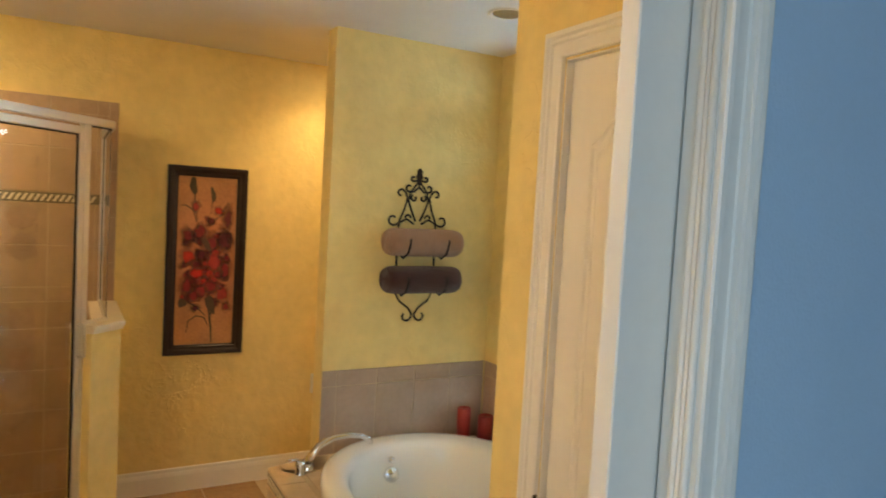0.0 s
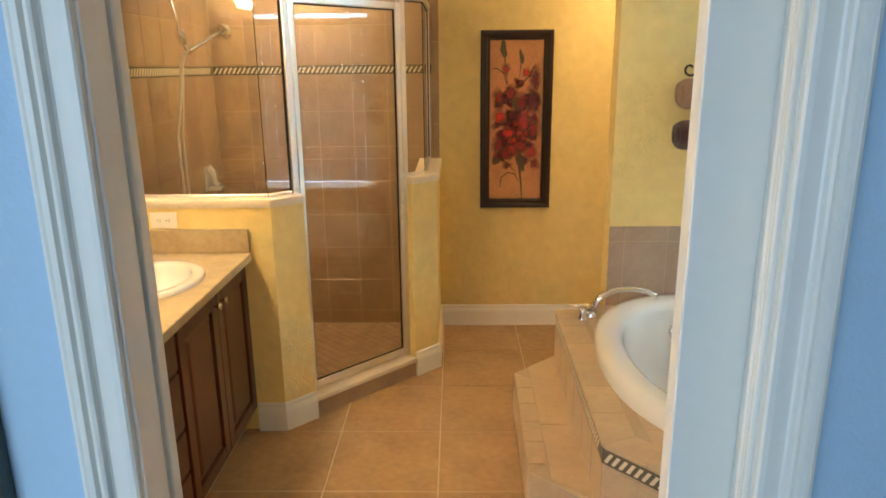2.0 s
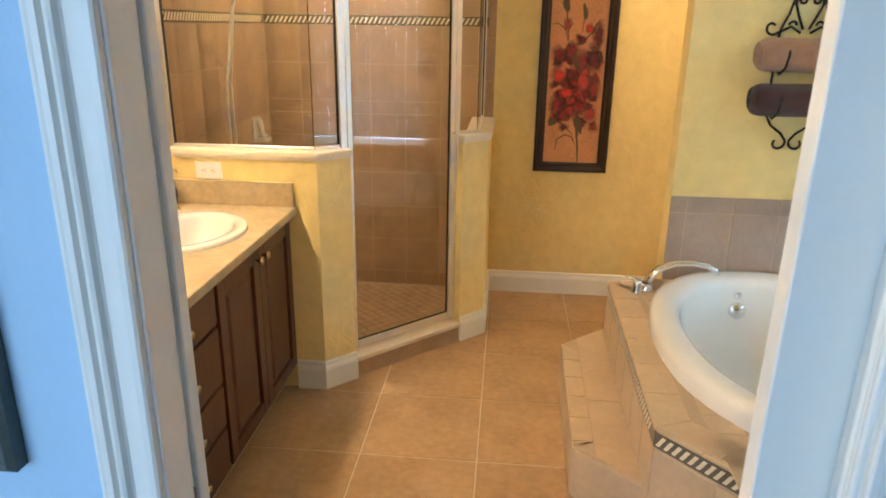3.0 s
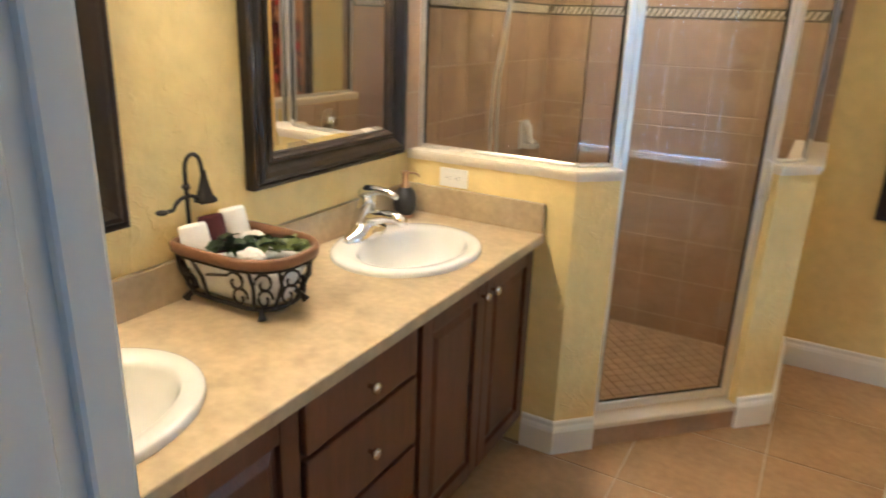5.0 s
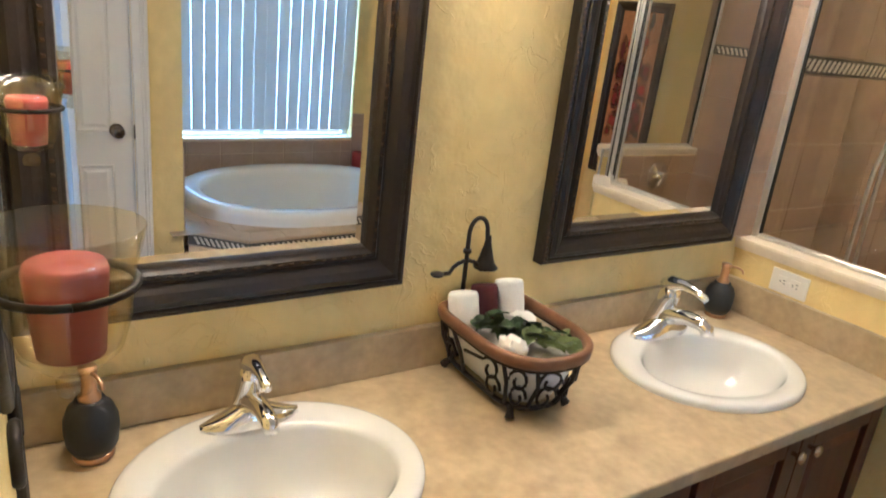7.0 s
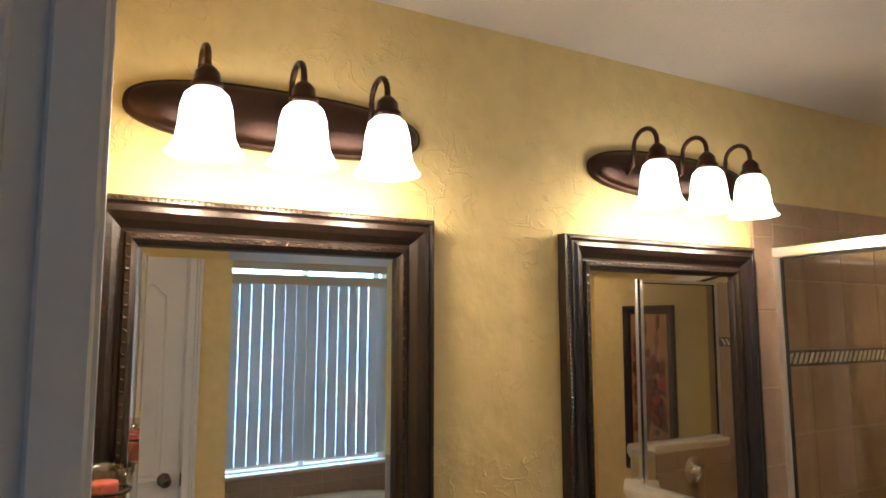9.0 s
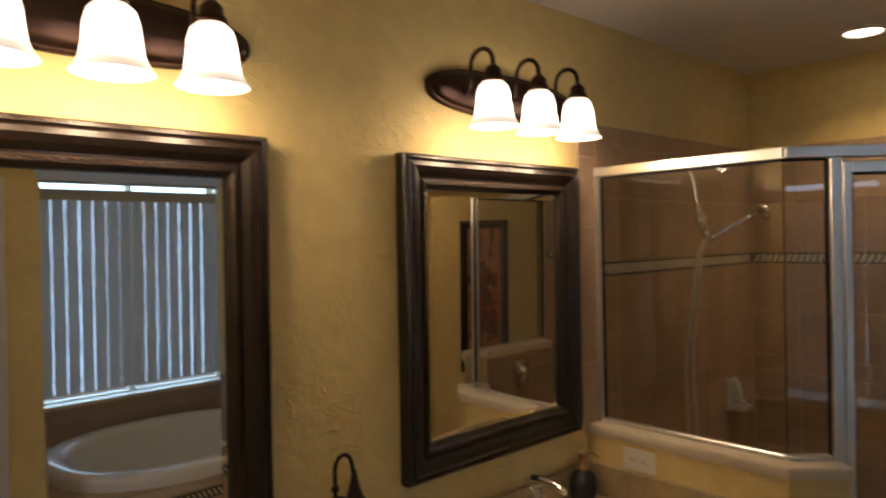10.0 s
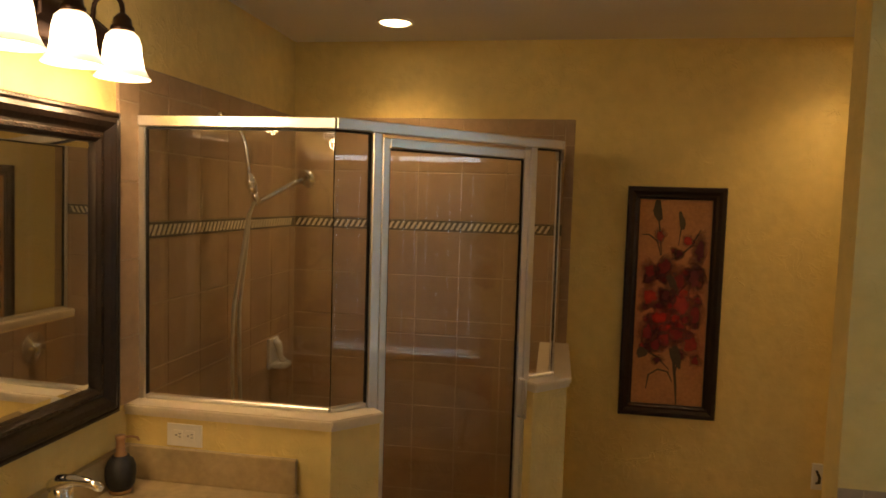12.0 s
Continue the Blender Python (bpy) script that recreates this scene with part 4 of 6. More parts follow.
def mirror(y0, y1, z0, z1):
    m = empty("wall_mirror", "wall mirror in a carved dark bronze wooden frame", "mirror", group="framed mirrors")
    part("frame", mitred(B(), y0, y1, z0, z1, FPROF, 0.001), FRAMEW, m)
    part("frame_back", bbox(B(), 0.001, 0.008, y0 + 0.004, y1 - 0.004, z0 + 0.004, z1 - 0.004), FRAMEW, m)
    part("bead_moulding", bead_row(y0, y1, z0, z1, 0.007, 0.036, 0.012, 0.0045), WORN, m, "row of small carved beads")
    part("carved_lip", bead_row(y0, y1, z0, z1, 0.0745, 0.0275, 0.022, 0.006, True), WORN, m, "carved leaf moulding")
    bm = B()
    i0, i1 = 0.089, 0.110
    a = [bm.verts.new((0.0105, y, z)) for y, z in ((y0 + i0, z0 + i0), (y1 - i0, z0 + i0), (y1 - i0, z1 - i0), (y0 + i0, z1 - i0))]
    b = [bm.verts.new((0.0125, y, z)) for y, z in ((y0 + i1, z0 + i1), (y1 - i1, z0 + i1), (y1 - i1, z1 - i1), (y0 + i1, z1 - i1))]
    for k in range(4):
        bm.faces.new((a[k], a[(k + 1) % 4], b[(k + 1) % 4], b[k]))
    bm.faces.new(b)
    bmesh.ops.recalc_face_normals(bm, faces=bm.faces)
    part("mirror_glass", bm, MIRROR, m, "silvered mirror glass with a bevelled edge")
    return m


def lean(ob, z, degrees):
    """A hung mirror leans out at its top."""
    ob.matrix_world = Matrix.Translation((0, 0, z)) @ Matrix.Rotation(radians(degrees), 4, "Y") @ Matrix.Translation((0, 0, -z))


m1_ = mirror(-1.925, -1.214, 1.084, 1.966)
lean(m1_, 1.084, 0.9)
m1_.matrix_world = Matrix.Translation((0.001, -1.214, 0)) @ Matrix.Rotation(radians(1.1), 4, "Z") @ Matrix.Translation((0, 1.214, 0)) @ m1_.matrix_world
lean(mirror(-0.828, -0.081, 1.088, 1.962), 1.088, 0.5)

# ---- vanity lights ----
LBRONZE = mat("oiled_bronze", (0.055, 0.030, 0.022), 0.32, metal=0.8, var=0.25, fine=90, bump=0.03)
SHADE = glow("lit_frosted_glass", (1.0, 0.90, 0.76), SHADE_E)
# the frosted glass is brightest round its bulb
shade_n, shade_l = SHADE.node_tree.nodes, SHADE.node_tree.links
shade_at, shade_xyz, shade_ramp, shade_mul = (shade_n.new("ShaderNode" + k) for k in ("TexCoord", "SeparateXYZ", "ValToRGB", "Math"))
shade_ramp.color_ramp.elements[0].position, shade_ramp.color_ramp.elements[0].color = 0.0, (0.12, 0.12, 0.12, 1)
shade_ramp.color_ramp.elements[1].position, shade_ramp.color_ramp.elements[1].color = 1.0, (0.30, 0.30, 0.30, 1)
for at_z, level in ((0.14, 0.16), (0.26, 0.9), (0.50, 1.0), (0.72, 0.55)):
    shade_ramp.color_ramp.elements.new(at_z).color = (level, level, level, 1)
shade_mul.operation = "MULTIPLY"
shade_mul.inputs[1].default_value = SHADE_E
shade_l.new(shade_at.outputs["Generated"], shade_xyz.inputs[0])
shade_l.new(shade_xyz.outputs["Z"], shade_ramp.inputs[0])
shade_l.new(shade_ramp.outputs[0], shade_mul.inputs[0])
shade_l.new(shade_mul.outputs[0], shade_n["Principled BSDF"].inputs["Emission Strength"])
BULB = glow("lit_bulb", (1.0, 0.86, 0.66), 30.0)


def vanity_light(yc, y_list):
    v = empty("vanity_light", "oil-rubbed bronze vanity light with three lit frosted bell shades", "wall lamp", group="vanity lights")
    half, hh, zc = 0.318, 0.068, 2.158
    prof = [(1.0, 0.001), (1.0, 0.010), (0.965, 0.020), (0.90, 0.018), (0.86, 0.024), (0.6, 0.034), (0.2, 0.038)]
    bm = B()
    rings = []
    for k, x in prof:
        ring = []
        for i in range(48):
            a = 2 * math.pi * i / 48
            c, s = math.cos(a), math.sin(a)
            ring.append(bm.verts.new((x, yc + (half - (1 - k) * hh) * math.copysign(abs(c) ** 0.8, c), zc + hh * k * math.copysign(abs(s) ** 0.8, s))))
        rings.append(ring)
    for r0, r1 in zip(rings, rings[1:]):
        for i in range(48):
            bm.faces.new((r0[i], r0[(i + 1) % 48], r1[(i + 1) % 48], r1[i])).smooth = True
    bm.faces.new(rings[-1])
    bmesh.ops.recalc_face_normals(bm, faces=bm.faces)
    part("back_plate", bm, LBRONZE, v)
    for y in y_list:
        lx = 0.148
        pts = [(0.030, y, 2.14), (0.056, y, 2.16), (0.064, y, 2.205)] + [(0.106 - 0.042 * math.cos(radians(a)), y, 2.212 + 0.040 * math.sin(radians(a))) for a in range(0, 181, 20)] + [(lx, y, 2.190)]
        part("arm", tube(B(), pts, 0.0065, 10), LBRONZE, v)
        part("socket_cup", lathe(B(), [(0.009, 2.238), (0.016, 2.232), (0.024, 2.222), (0.026, 2.205), (0.031, 2.200), (0.032, 2.188), (0, 2.188)], 22, Matrix.Translation((lx, y, 0.12)) @ Matrix.Diagonal((0.92, 0.92, 0.93, 1))), LBRONZE, v)
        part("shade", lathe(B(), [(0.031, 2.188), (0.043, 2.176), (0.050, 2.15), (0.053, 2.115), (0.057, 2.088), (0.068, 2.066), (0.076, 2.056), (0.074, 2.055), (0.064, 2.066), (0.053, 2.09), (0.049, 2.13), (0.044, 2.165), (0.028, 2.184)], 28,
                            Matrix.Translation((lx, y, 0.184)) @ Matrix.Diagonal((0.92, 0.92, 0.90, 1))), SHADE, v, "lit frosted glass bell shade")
        part("bulb", lathe(B(), [(0.012, 2.185), (0.014, 2.14), (0.026, 2.105), (0.028, 2.085), (0.020, 2.066), (0, 2.060)], 18, Matrix.Translation((lx, y, -0.022))), BULB, v, "lit warm white bulb")
        lamp("vanity_bulb", "POINT", BULB_W, BULB_C, (lx, y, 2.012), size=0.03)
    return v


vanity_light(-1.552, (-1.738, -1.557, -1.378))
vanity_light(-0.396, (-0.598, -0.408, -0.224))

# ---- recessed lights ----
def downlight(x, y, lit, lab):
    d = empty("recessed_light", lab, "ceiling light", group="recessed lights")
    part("trim_ring", lathe(B(), [(0.082, H - 0.001), (0.082, H - 0.006), (0.074, H - 0.009), (0.064, H - 0.004), (0.062, H - 0.001)], 32, Matrix.Translation((x, y, 0))), WHITE, d)
    part("lens", lathe(B(), [(0.063, H - 0.0045), (0.03, H - 0.0035), (0, H - 0.003)], 32, Matrix.Translation((x, y, 0))), glow("lit_lens", (1.0, 0.86, 0.62), 14.0) if lit else DRAIN, d)
    if lit:
        lamp("downlight_lamp", "SPOT", lit, DOWN_C, (x, y, H - 0.02), (x, y, 0), 0.05)


downlight(0.578, 0.985, DOWN_W, "lit round recessed light above the shower")
downlight(2.47, 1.0, DOWN_W * 0.7, "lit round recessed light in the recess")
downlight(2.69, -0.26, 0, "unlit round recessed light above the tub")

# ---- painting ----
pic = empty("framed_painting", "tall framed painting of red flowers on orange", "painting")
PX0, PX1, PZ0, PZ1 = 1.601, 2.027, 0.780, 1.829
CANVAS = mat("orange_brown_canvas", (0.46, 0.215, 0.095), 0.6, var=0.3, scale=6, fine=60, bump=0.15, bscale=200)
bm = mitred(B(), PX0, PX1, PZ0, PZ1, [(0, 0), (0, 0.022), (0.006, 0.028), (0.020, 0.028), (0.034, 0.018), (0.044, 0.020), (0.052, 0.012), (0.056, 0.012), (0.056, 0.002)])
turn_pic = Matrix(((0, 1, 0, 0), (-1, 0, 0, D - 0.001), (0, 0, 1, 0), (0, 0, 0, 1)))
bmesh.ops.transform(bm, matrix=turn_pic, verts=bm.verts)
bmesh.ops.recalc_face_normals(bm, faces=bm.faces)
part("picture_frame", bm, mat("espresso_frame", (0.022, 0.010, 0.007), 0.35, var=0.3, bump=0.03), pic, "dark espresso moulded frame")
cy = D - 0.007
part("canvas", bbox(B(), PX0 + 0.05, PX1 - 0.05, cy, D - 0.002, PZ0 + 0.05, PZ1 - 0.05), CANVAS, pic, "orange-brown canvas")
REDS = [mat("red_paint_%s" % n, c, 0.55, var=0.4, scale=22, fine=90, bump=0.2, bscale=160) for n, c in
        (("bright", (0.47, 0.040, 0.028)), ("dark", (0.22, 0.028, 0.026)), ("rose", (0.36, 0.052, 0.044)), ("wine", (0.12, 0.024, 0.026)))]


def feathered(m):
    """A brush mark whose paint thins out to its edge."""
    n, l = m.node_tree.nodes, m.node_tree.links
    co, sub, ln, tx, add, ramp, tr, mx = (n.new("ShaderNode" + k) for k in ("TexCoord", "VectorMath", "VectorMath", "TexNoise", "Math", "ValToRGB", "BsdfTransparent", "MixShader"))
    sub.operation, ln.operation, add.operation = "SUBTRACT", "LENGTH", "MULTIPLY_ADD"
    sub.inputs[1].default_value = (0.5, 0.5, 0.5)
    flat = n.new("ShaderNodeVectorMath")
    flat.operation = "MULTIPLY"
    flat.inputs[1].default_value = (1, 0, 1)
    tx.inputs["Scale"].default_value, tx.inputs["Detail"].default_value = 55, 3
    l.new(co.outputs["Generated"], sub.inputs[0])
    l.new(sub.outputs[0], flat.inputs[0])
    l.new(flat.outputs[0], ln.inputs[0])
    l.new(co.outputs["Object"], tx.inputs["Vector"])
    l.new(tx.outputs[0], add.inputs[0])
    add.inputs[1].default_value = 0.35
    l.new(ln.outputs["Value"], add.inputs[2])
    ramp.color_ramp.elements[0].position, ramp.color_ramp.elements[0].color = 0.32, (0.85, 0.85, 0.85, 1)
    ramp.color_ramp.elements[1].position, ramp.color_ramp.elements[1].color = 0.66, (0, 0, 0, 1)
    l.new(add.outputs[0], ramp.inputs[0])
    l.new(ramp.outputs[0], mx.inputs[0])
    l.new(tr.outputs[0], mx.inputs[1])
    l.new(n["Principled BSDF"].outputs[0], mx.inputs[2])
    l.new(mx.outputs[0], n["Material Output"].inputs["Surface"])


for red in REDS:
    feathered(red)
GREENP = mat("stem_paint", (0.075, 0.055, 0.028), 0.6, var=0.35, fine=90)
pr = random.Random(12)
IX0, IX1, IZ0, IZ1 = PX0 + 0.058, PX1 - 0.058, PZ0 + 0.058, PZ1 - 0.058
ICX, IW, IH = (IX0 + IX1) / 2, IX1 - IX0, IZ1 - IZ0


def blob(x, z, rx, rz, tilt, y, jag=0.14, n=18):
    bm = B()
    ph = [pr.uniform(0, 6.28) for _ in range(3)]
    vs = []
    for i in range(n):
        a = 2 * math.pi * i / n
        k = 1 + jag * (math.sin(3 * a + ph[0]) + 0.6 * math.sin(5 * a + ph[1]) + 0.4 * math.sin(8 * a + ph[2]))
        px, pz = rx * k * math.cos(a), rz * k * math.sin(a)
        c, s = math.cos(tilt), math.sin(tilt)
        vs.append(bm.verts.new((min(max(x + px * c - pz * s, IX0), IX1), y, min(max(z + px * s + pz * c, IZ0), IZ1))))
    f = bm.faces.new(vs)
    f.normal_update()
    if f.normal.y > 0:
        f.normal_flip()
    return bm


def stroke(pts, w, y):
    bm = B()
    prev = None
    ps = [Vector((p[0], y, p[1])) for p in pts]
    for i, p in enumerate(ps):
        d = (ps[min(i + 1, len(ps) - 1)] - ps[max(i - 1, 0)]).normalized()
        nrm = Vector((-d.z, 0, d.x)) * w * (0.5 if i in (0, len(ps) - 1) else 1)
        cur = [bm.verts.new(p + nrm), bm.verts.new(p - nrm)]
        if prev:
            f = bm.faces.new((prev[0], prev[1], cur[1], cur[0]))
            f.normal_update()
            if f.normal.y > 0:
                f.normal_flip()
        prev = cur
    return bm


def pz(f):
    return IZ1 - f * IH


def px(f):
    return IX0 + f * IW


for pts, w in (([(0.24, 0.02), (0.27, 0.10), (0.30, 0.18), (0.33, 0.27)], 0.0035), ([(0.60, 0.08), (0.58, 0.15), (0.56, 0.22)], 0.003), ([(0.04, 0.17), (0.14, 0.17), (0.26, 0.20), (0.32, 0.27)], 0.0035),
               ([(0.86, 0.14), (0.74, 0.22), (0.58, 0.27), (0.46, 0.29)], 0.004), ([(0.55, 0.70), (0.58, 0.80), (0.62, 0.90), (0.64, 1.0)], 0.006), ([(0.20, 0.93), (0.23, 0.86), (0.36, 0.83), (0.50, 0.84), (0.57, 0.89)], 0.004),
               ([(0.04, 0.76), (0.18, 0.74), (0.34, 0.77), (0.52, 0.83)], 0.004), ([(0.70, 0.72), (0.63, 0.79), (0.60, 0.86)], 0.004)):
    part("painted_stem", stroke([(px(a), pz(b)) for a, b in pts], w, cy - 0.0004), GREENP, pic, "dark painted stem")
for x, z, rx, rz, t, g in ((0.25, 0.05, 0.016, 0.04, 0.1, 4), (0.59, 0.10, 0.011, 0.032, 0.2, 4), (0.16, 0.35, 0.04, 0.055, 0.5, 1), (0.40, 0.33, 0.045, 0.06, -0.5, 1), (0.86, 0.24, 0.035, 0.09, -0.25, 3),
                           (0.80, 0.38, 0.05, 0.07, 0.3, 3), (0.62, 0.38, 0.045, 0.06, 0.0, 1), (0.20, 0.47, 0.045, 0.045, 0.2, 0), (0.85, 0.55, 0.045, 0.06, 0.1, 1), (0.62, 0.50, 0.055, 0.065, -0.3, 2),
                           (0.42, 0.46, 0.035, 0.05, 0.4, 3), (0.16, 0.64, 0.06, 0.06, 0.2, 1), (0.36, 0.57, 0.055, 0.034, -0.3, 0), (0.60, 0.66, 0.07, 0.04, 0.3, 1), (0.42, 0.69, 0.05, 0.045, 0.0, 2),
                           (0.82, 0.70, 0.055, 0.05, 0.2, 2), (0.88, 0.78, 0.03, 0.03, 0.0, 1), (0.30, 0.71, 0.05, 0.035, 0.5, 1), (0.66, 0.45, 0.03, 0.03, 0.4, 0), (0.12, 0.75, 0.022, 0.018, 0.4, 4), (0.50, 0.40, 0.014, 0.035, 0.5, 4), (0.60, 0.76, 0.02, 0.04, 0.3, 4)):
    part("painted_petal" if g < 4 else "painted_leaf", blob(px(x), pz(z), rx * 1.15, rz * 1.35, t, cy - 0.0006 - 0.0001 * pr.random() - 0.00004 * int(z * 100), 0.12), (REDS + [GREENP])[g], pic)

for k in range(70):
    x, z = pr.gauss(0.5, 0.26), pr.gauss(0.53, 0.13)
    if 0.05 < x < 0.95:
        part("painted_petal", blob(px(x), pz(z), pr.uniform(0.014, 0.034), pr.uniform(0.020, 0.050), pr.uniform(-1.2, 1.2), cy - 0.0013 - 0.00001 * k, 0.22), pr.choice(REDS[1:] + REDS), pic)

# ---- towel rack and towels ----
rack = empty("towel_rack", "black wrought-iron scroll towel rack on the yellow wall", "towel rack")
RX, RY = 2.660, TY - 0.012


def rz_path(pts):
    return [(RX + x, RY, z) for x, z in pts]


def curl(x, z, r, a0, turns, n=16, shrink=0.55):
    out = []
    for i in range(n + 1):
        f = i / n
        a = radians(a0) + turns * 2 * math.pi * f
        rr = r * (1 - shrink * f)
        out.append((x + rr * math.cos(a), z + rr * math.sin(a)))
    return out


def mirrored(pts):
    return [(-x, z) for x, z in pts]


for path in ([(0.10, 1.07 + 0.03)] and [(0.105, 1.56), (0.105, 1.40), (0.105, 1.245), (0.08, 1.20), (0.03, 1.165), (0.008, 1.135)] + curl(0.040, 1.125, 0.032, 180, 0.62),
             [(0.105, 1.56), (0.08, 1.60), (0.10, 1.585)] and [(0.012, 1.60), (0.04, 1.66), (0.055, 1.70), (0.045, 1.745), (0.01, 1.79), (0.0, 1.82)],
             [(0.105, 1.56), (0.10, 1.60), (0.075, 1.66), (0.062, 1.715), (0.075, 1.745)] + curl(0.098, 1.735, 0.022, 150, -0.7),
             [(0.02, 1.585), (0.06, 1.61), (0.10, 1.59)] + curl(0.135, 1.605, 0.030, 230, 0.75),
             [(0.0, 1.77), (0.03, 1.745)] + curl(0.055, 1.765, 0.020, 250, 0.72), [(0.0, 1.81), (0.018, 1.80)] + curl(0.034, 1.812, 0.014, 240, 0.75),
             curl(0.025, 1.715, 0.018, 60, -0.8), curl(0.05, 1.615, 0.02, 0, 0.5)):
    part("scroll", tube(B(), rz_path(path), 0.0052, 8), IRON, rack)
    part("scroll", tube(B(), rz_path(mirrored(path)), 0.0052, 8), IRON, rack)
part("finial", lathe(B(), [(0, 1.865), (0.008, 1.860), (0.016, 1.848), (0.012, 1.838), (0.018, 1.828), (0.015, 1.812), (0.006, 1.80), (0.005, 1.77)], 16, Matrix.Translation((RX, RY, 0))), IRON, rack)
for z in (1.498, 1.315):
    for x in (-0.105, 0.105):
        pts = [(RX + x, RY, z + 0.045), (RX + x, RY - 0.02, z - 0.055), (RX + x, RY - 0.075, z - 0.078), (RX + x, RY - 0.13, z - 0.05), (RX + x, RY - 0.152, z), (RX + x, RY - 0.150, z + 0.02)]
        part("towel_hook", tube(B(), pts, 0.005, 8), IRON, rack)


def towel(z, col, lab):
    tm = mat(lab.split()[0] + "_terry", col, 0.95, var=0.22, scale=30, fine=260, bump=0.9, bscale=420, dist=0.006, sheen=0.3)
    bm = B()
    n_, m_ = 40, 26
    r = 0.066
    rows = []
    for j in range(m_ + 1):
        x = RX - 0.200 + 0.400 * j / m_
        e = min(j, m_ - j)
        k = (0.80, 0.93, 0.98)[e] if e < 3 else 1.0
        ring = []
        for i in range(n_):
            a = 2 * math.pi * i / n_
            w = 1 + 0.035 * noise.noise(Vector((x * 9, math.cos(a) * 1.5, z * 3 + math.sin(a) * 1.5)))
            ring.append(bm.verts.new((x, RY - 0.078 + r * k * w * math.cos(a), z + r * k * w * 1.03 * math.sin(a))))
        rows.append(ring)
    for r0, r1 in zip(rows, rows[1:]):
        for i in range(n_):
            bm.faces.new((r0[i], r0[(i + 1) % n_], r1[(i + 1) % n_], r1[i])).smooth = True
    bm.faces.new(rows[0])
    bm.faces.new(rows[-1])
    bmesh.ops.recalc_face_normals(bm, faces=bm.faces)
    t = thing("rolled_towel", bm, tm, lab, "towel", group="rolled towels")
    sp = []
    for i in range(60):
        f = i / 59
        a = 2 * math.pi * 2.6 * f
        sp.append((RX - 0.203, RY - 0.078 + (0.008 + 0.046 * f) * math.cos(a), z + (0.008 + 0.046 * f) * math.sin(a)))
    part("rolled_edge", tube(B(), sp, 0.0055, 6), tm, t)
    return t


towel(1.498, (0.40, 0.22, 0.14), "brown rolled terry towel in the iron rack")
towel(1.315, (0.060, 0.018, 0.016), "burgundy rolled terry towel in the iron rack")

# ---- candles by the tub ----
REDWAX = mat("red_wax", (0.35, 0.035, 0.03), 0.4, var=0.15, bump=0.05)
for x, y, h, r in ((2.955, 0.325, 0.185, 0.036), (3.055, 0.27, 0.15, 0.040)):
    c = empty("pillar_candle", "red pillar candle on the tiled tub deck", "candle", group="deck candles")
    part("wax", lathe(B(), [(0, DECK + 0.0005), (r, DECK + 0.0005), (r, DECK + h - 0.004), (r - 0.004, DECK + h), (r - 0.012, DECK + h - 0.006), (0, DECK + h - 0.008)], 24, Matrix.Translation((x, y, 0))), REDWAX, c)
    part("wick", tube(B(), [(x, y, DECK + h - 0.01), (x + 0.002, y, DECK + h + 0.008)], 0.0012, 6), BLACKSEAL, c, "black wick")

# ---- paper holder in the recess ----
ph_ = empty("paper_holder", "small white wall plate with a dark curved arm", "paper holder")
part("mount", bbox(B(), 2.455, 2.50, D - 0.012, D, 0.50, 0.62, 0.004), WHITE, ph_)
part("bar", tube(B(), [(2.475, D - 0.01, 0.53), (2.475, D - 0.04, 0.545), (2.475, D - 0.045, 0.57), (2.46, D - 0.045, 0.60)], 0.006, 8), IRON, ph_, "dark curved arm")

# ---- candle sconce on the entry wall ----
sc = empty("candle_sconce", "wrought-iron wall sconce holding glass cups with pink candles", "candle sconce")
SY = E1 + 0.008
CUPS = ((0.680, SY + 0.050, 1.378, 1.0), (0.130, SY + 0.045, 1.426, 0.88))
CGLASS = clear("thin_clear_glass", (0.92, 0.89, 0.80), 0.10)
PINK = mat("pink_wax", (0.45, 0.085, 0.095), 0.4, var=0.12, bump=0.05)
for path in ([(0.40, 1.0), (0.40, 1.25), (0.40, 1.55), (0.40, 1.92)], [(0.40, 1.30), (0.48, 1.24), (0.57, 1.26), (0.645, 1.35), (0.680, 1.424)], [(0.40, 1.34), (0.31, 1.29), (0.22, 1.31), (0.16, 1.38), (0.13, 1.46)],
             [(0.40 + a, b) for a, b in curl(0.055, 1.66, 0.055, 180, 0.8, 20)], [(0.40 + a, b) for a, b in mirrored(curl(0.055, 1.66, 0.055, 180, 0.8, 20))],
             [(0.40 + a, b) for a, b in curl(0.045, 1.12, 0.045, 180, -0.8, 20)], [(0.40 + a, b) for a, b in mirrored(curl(0.045, 1.12, 0.045, 180, -0.8, 20))],
             [(0.15 + a, b) for a, b in curl(-0.03, 1.60, 0.04, 300, 0.8, 20)], [(0.13, 1.46), (0.12, 1.56), (0.15, 1.75), (0.22, 1.85), (0.30, 1.90), (0.40, 1.92)]):
    part("iron_scroll", tube(B(), [(x, SY, z) for x, z in path], 0.007, 8), IRON, sc)
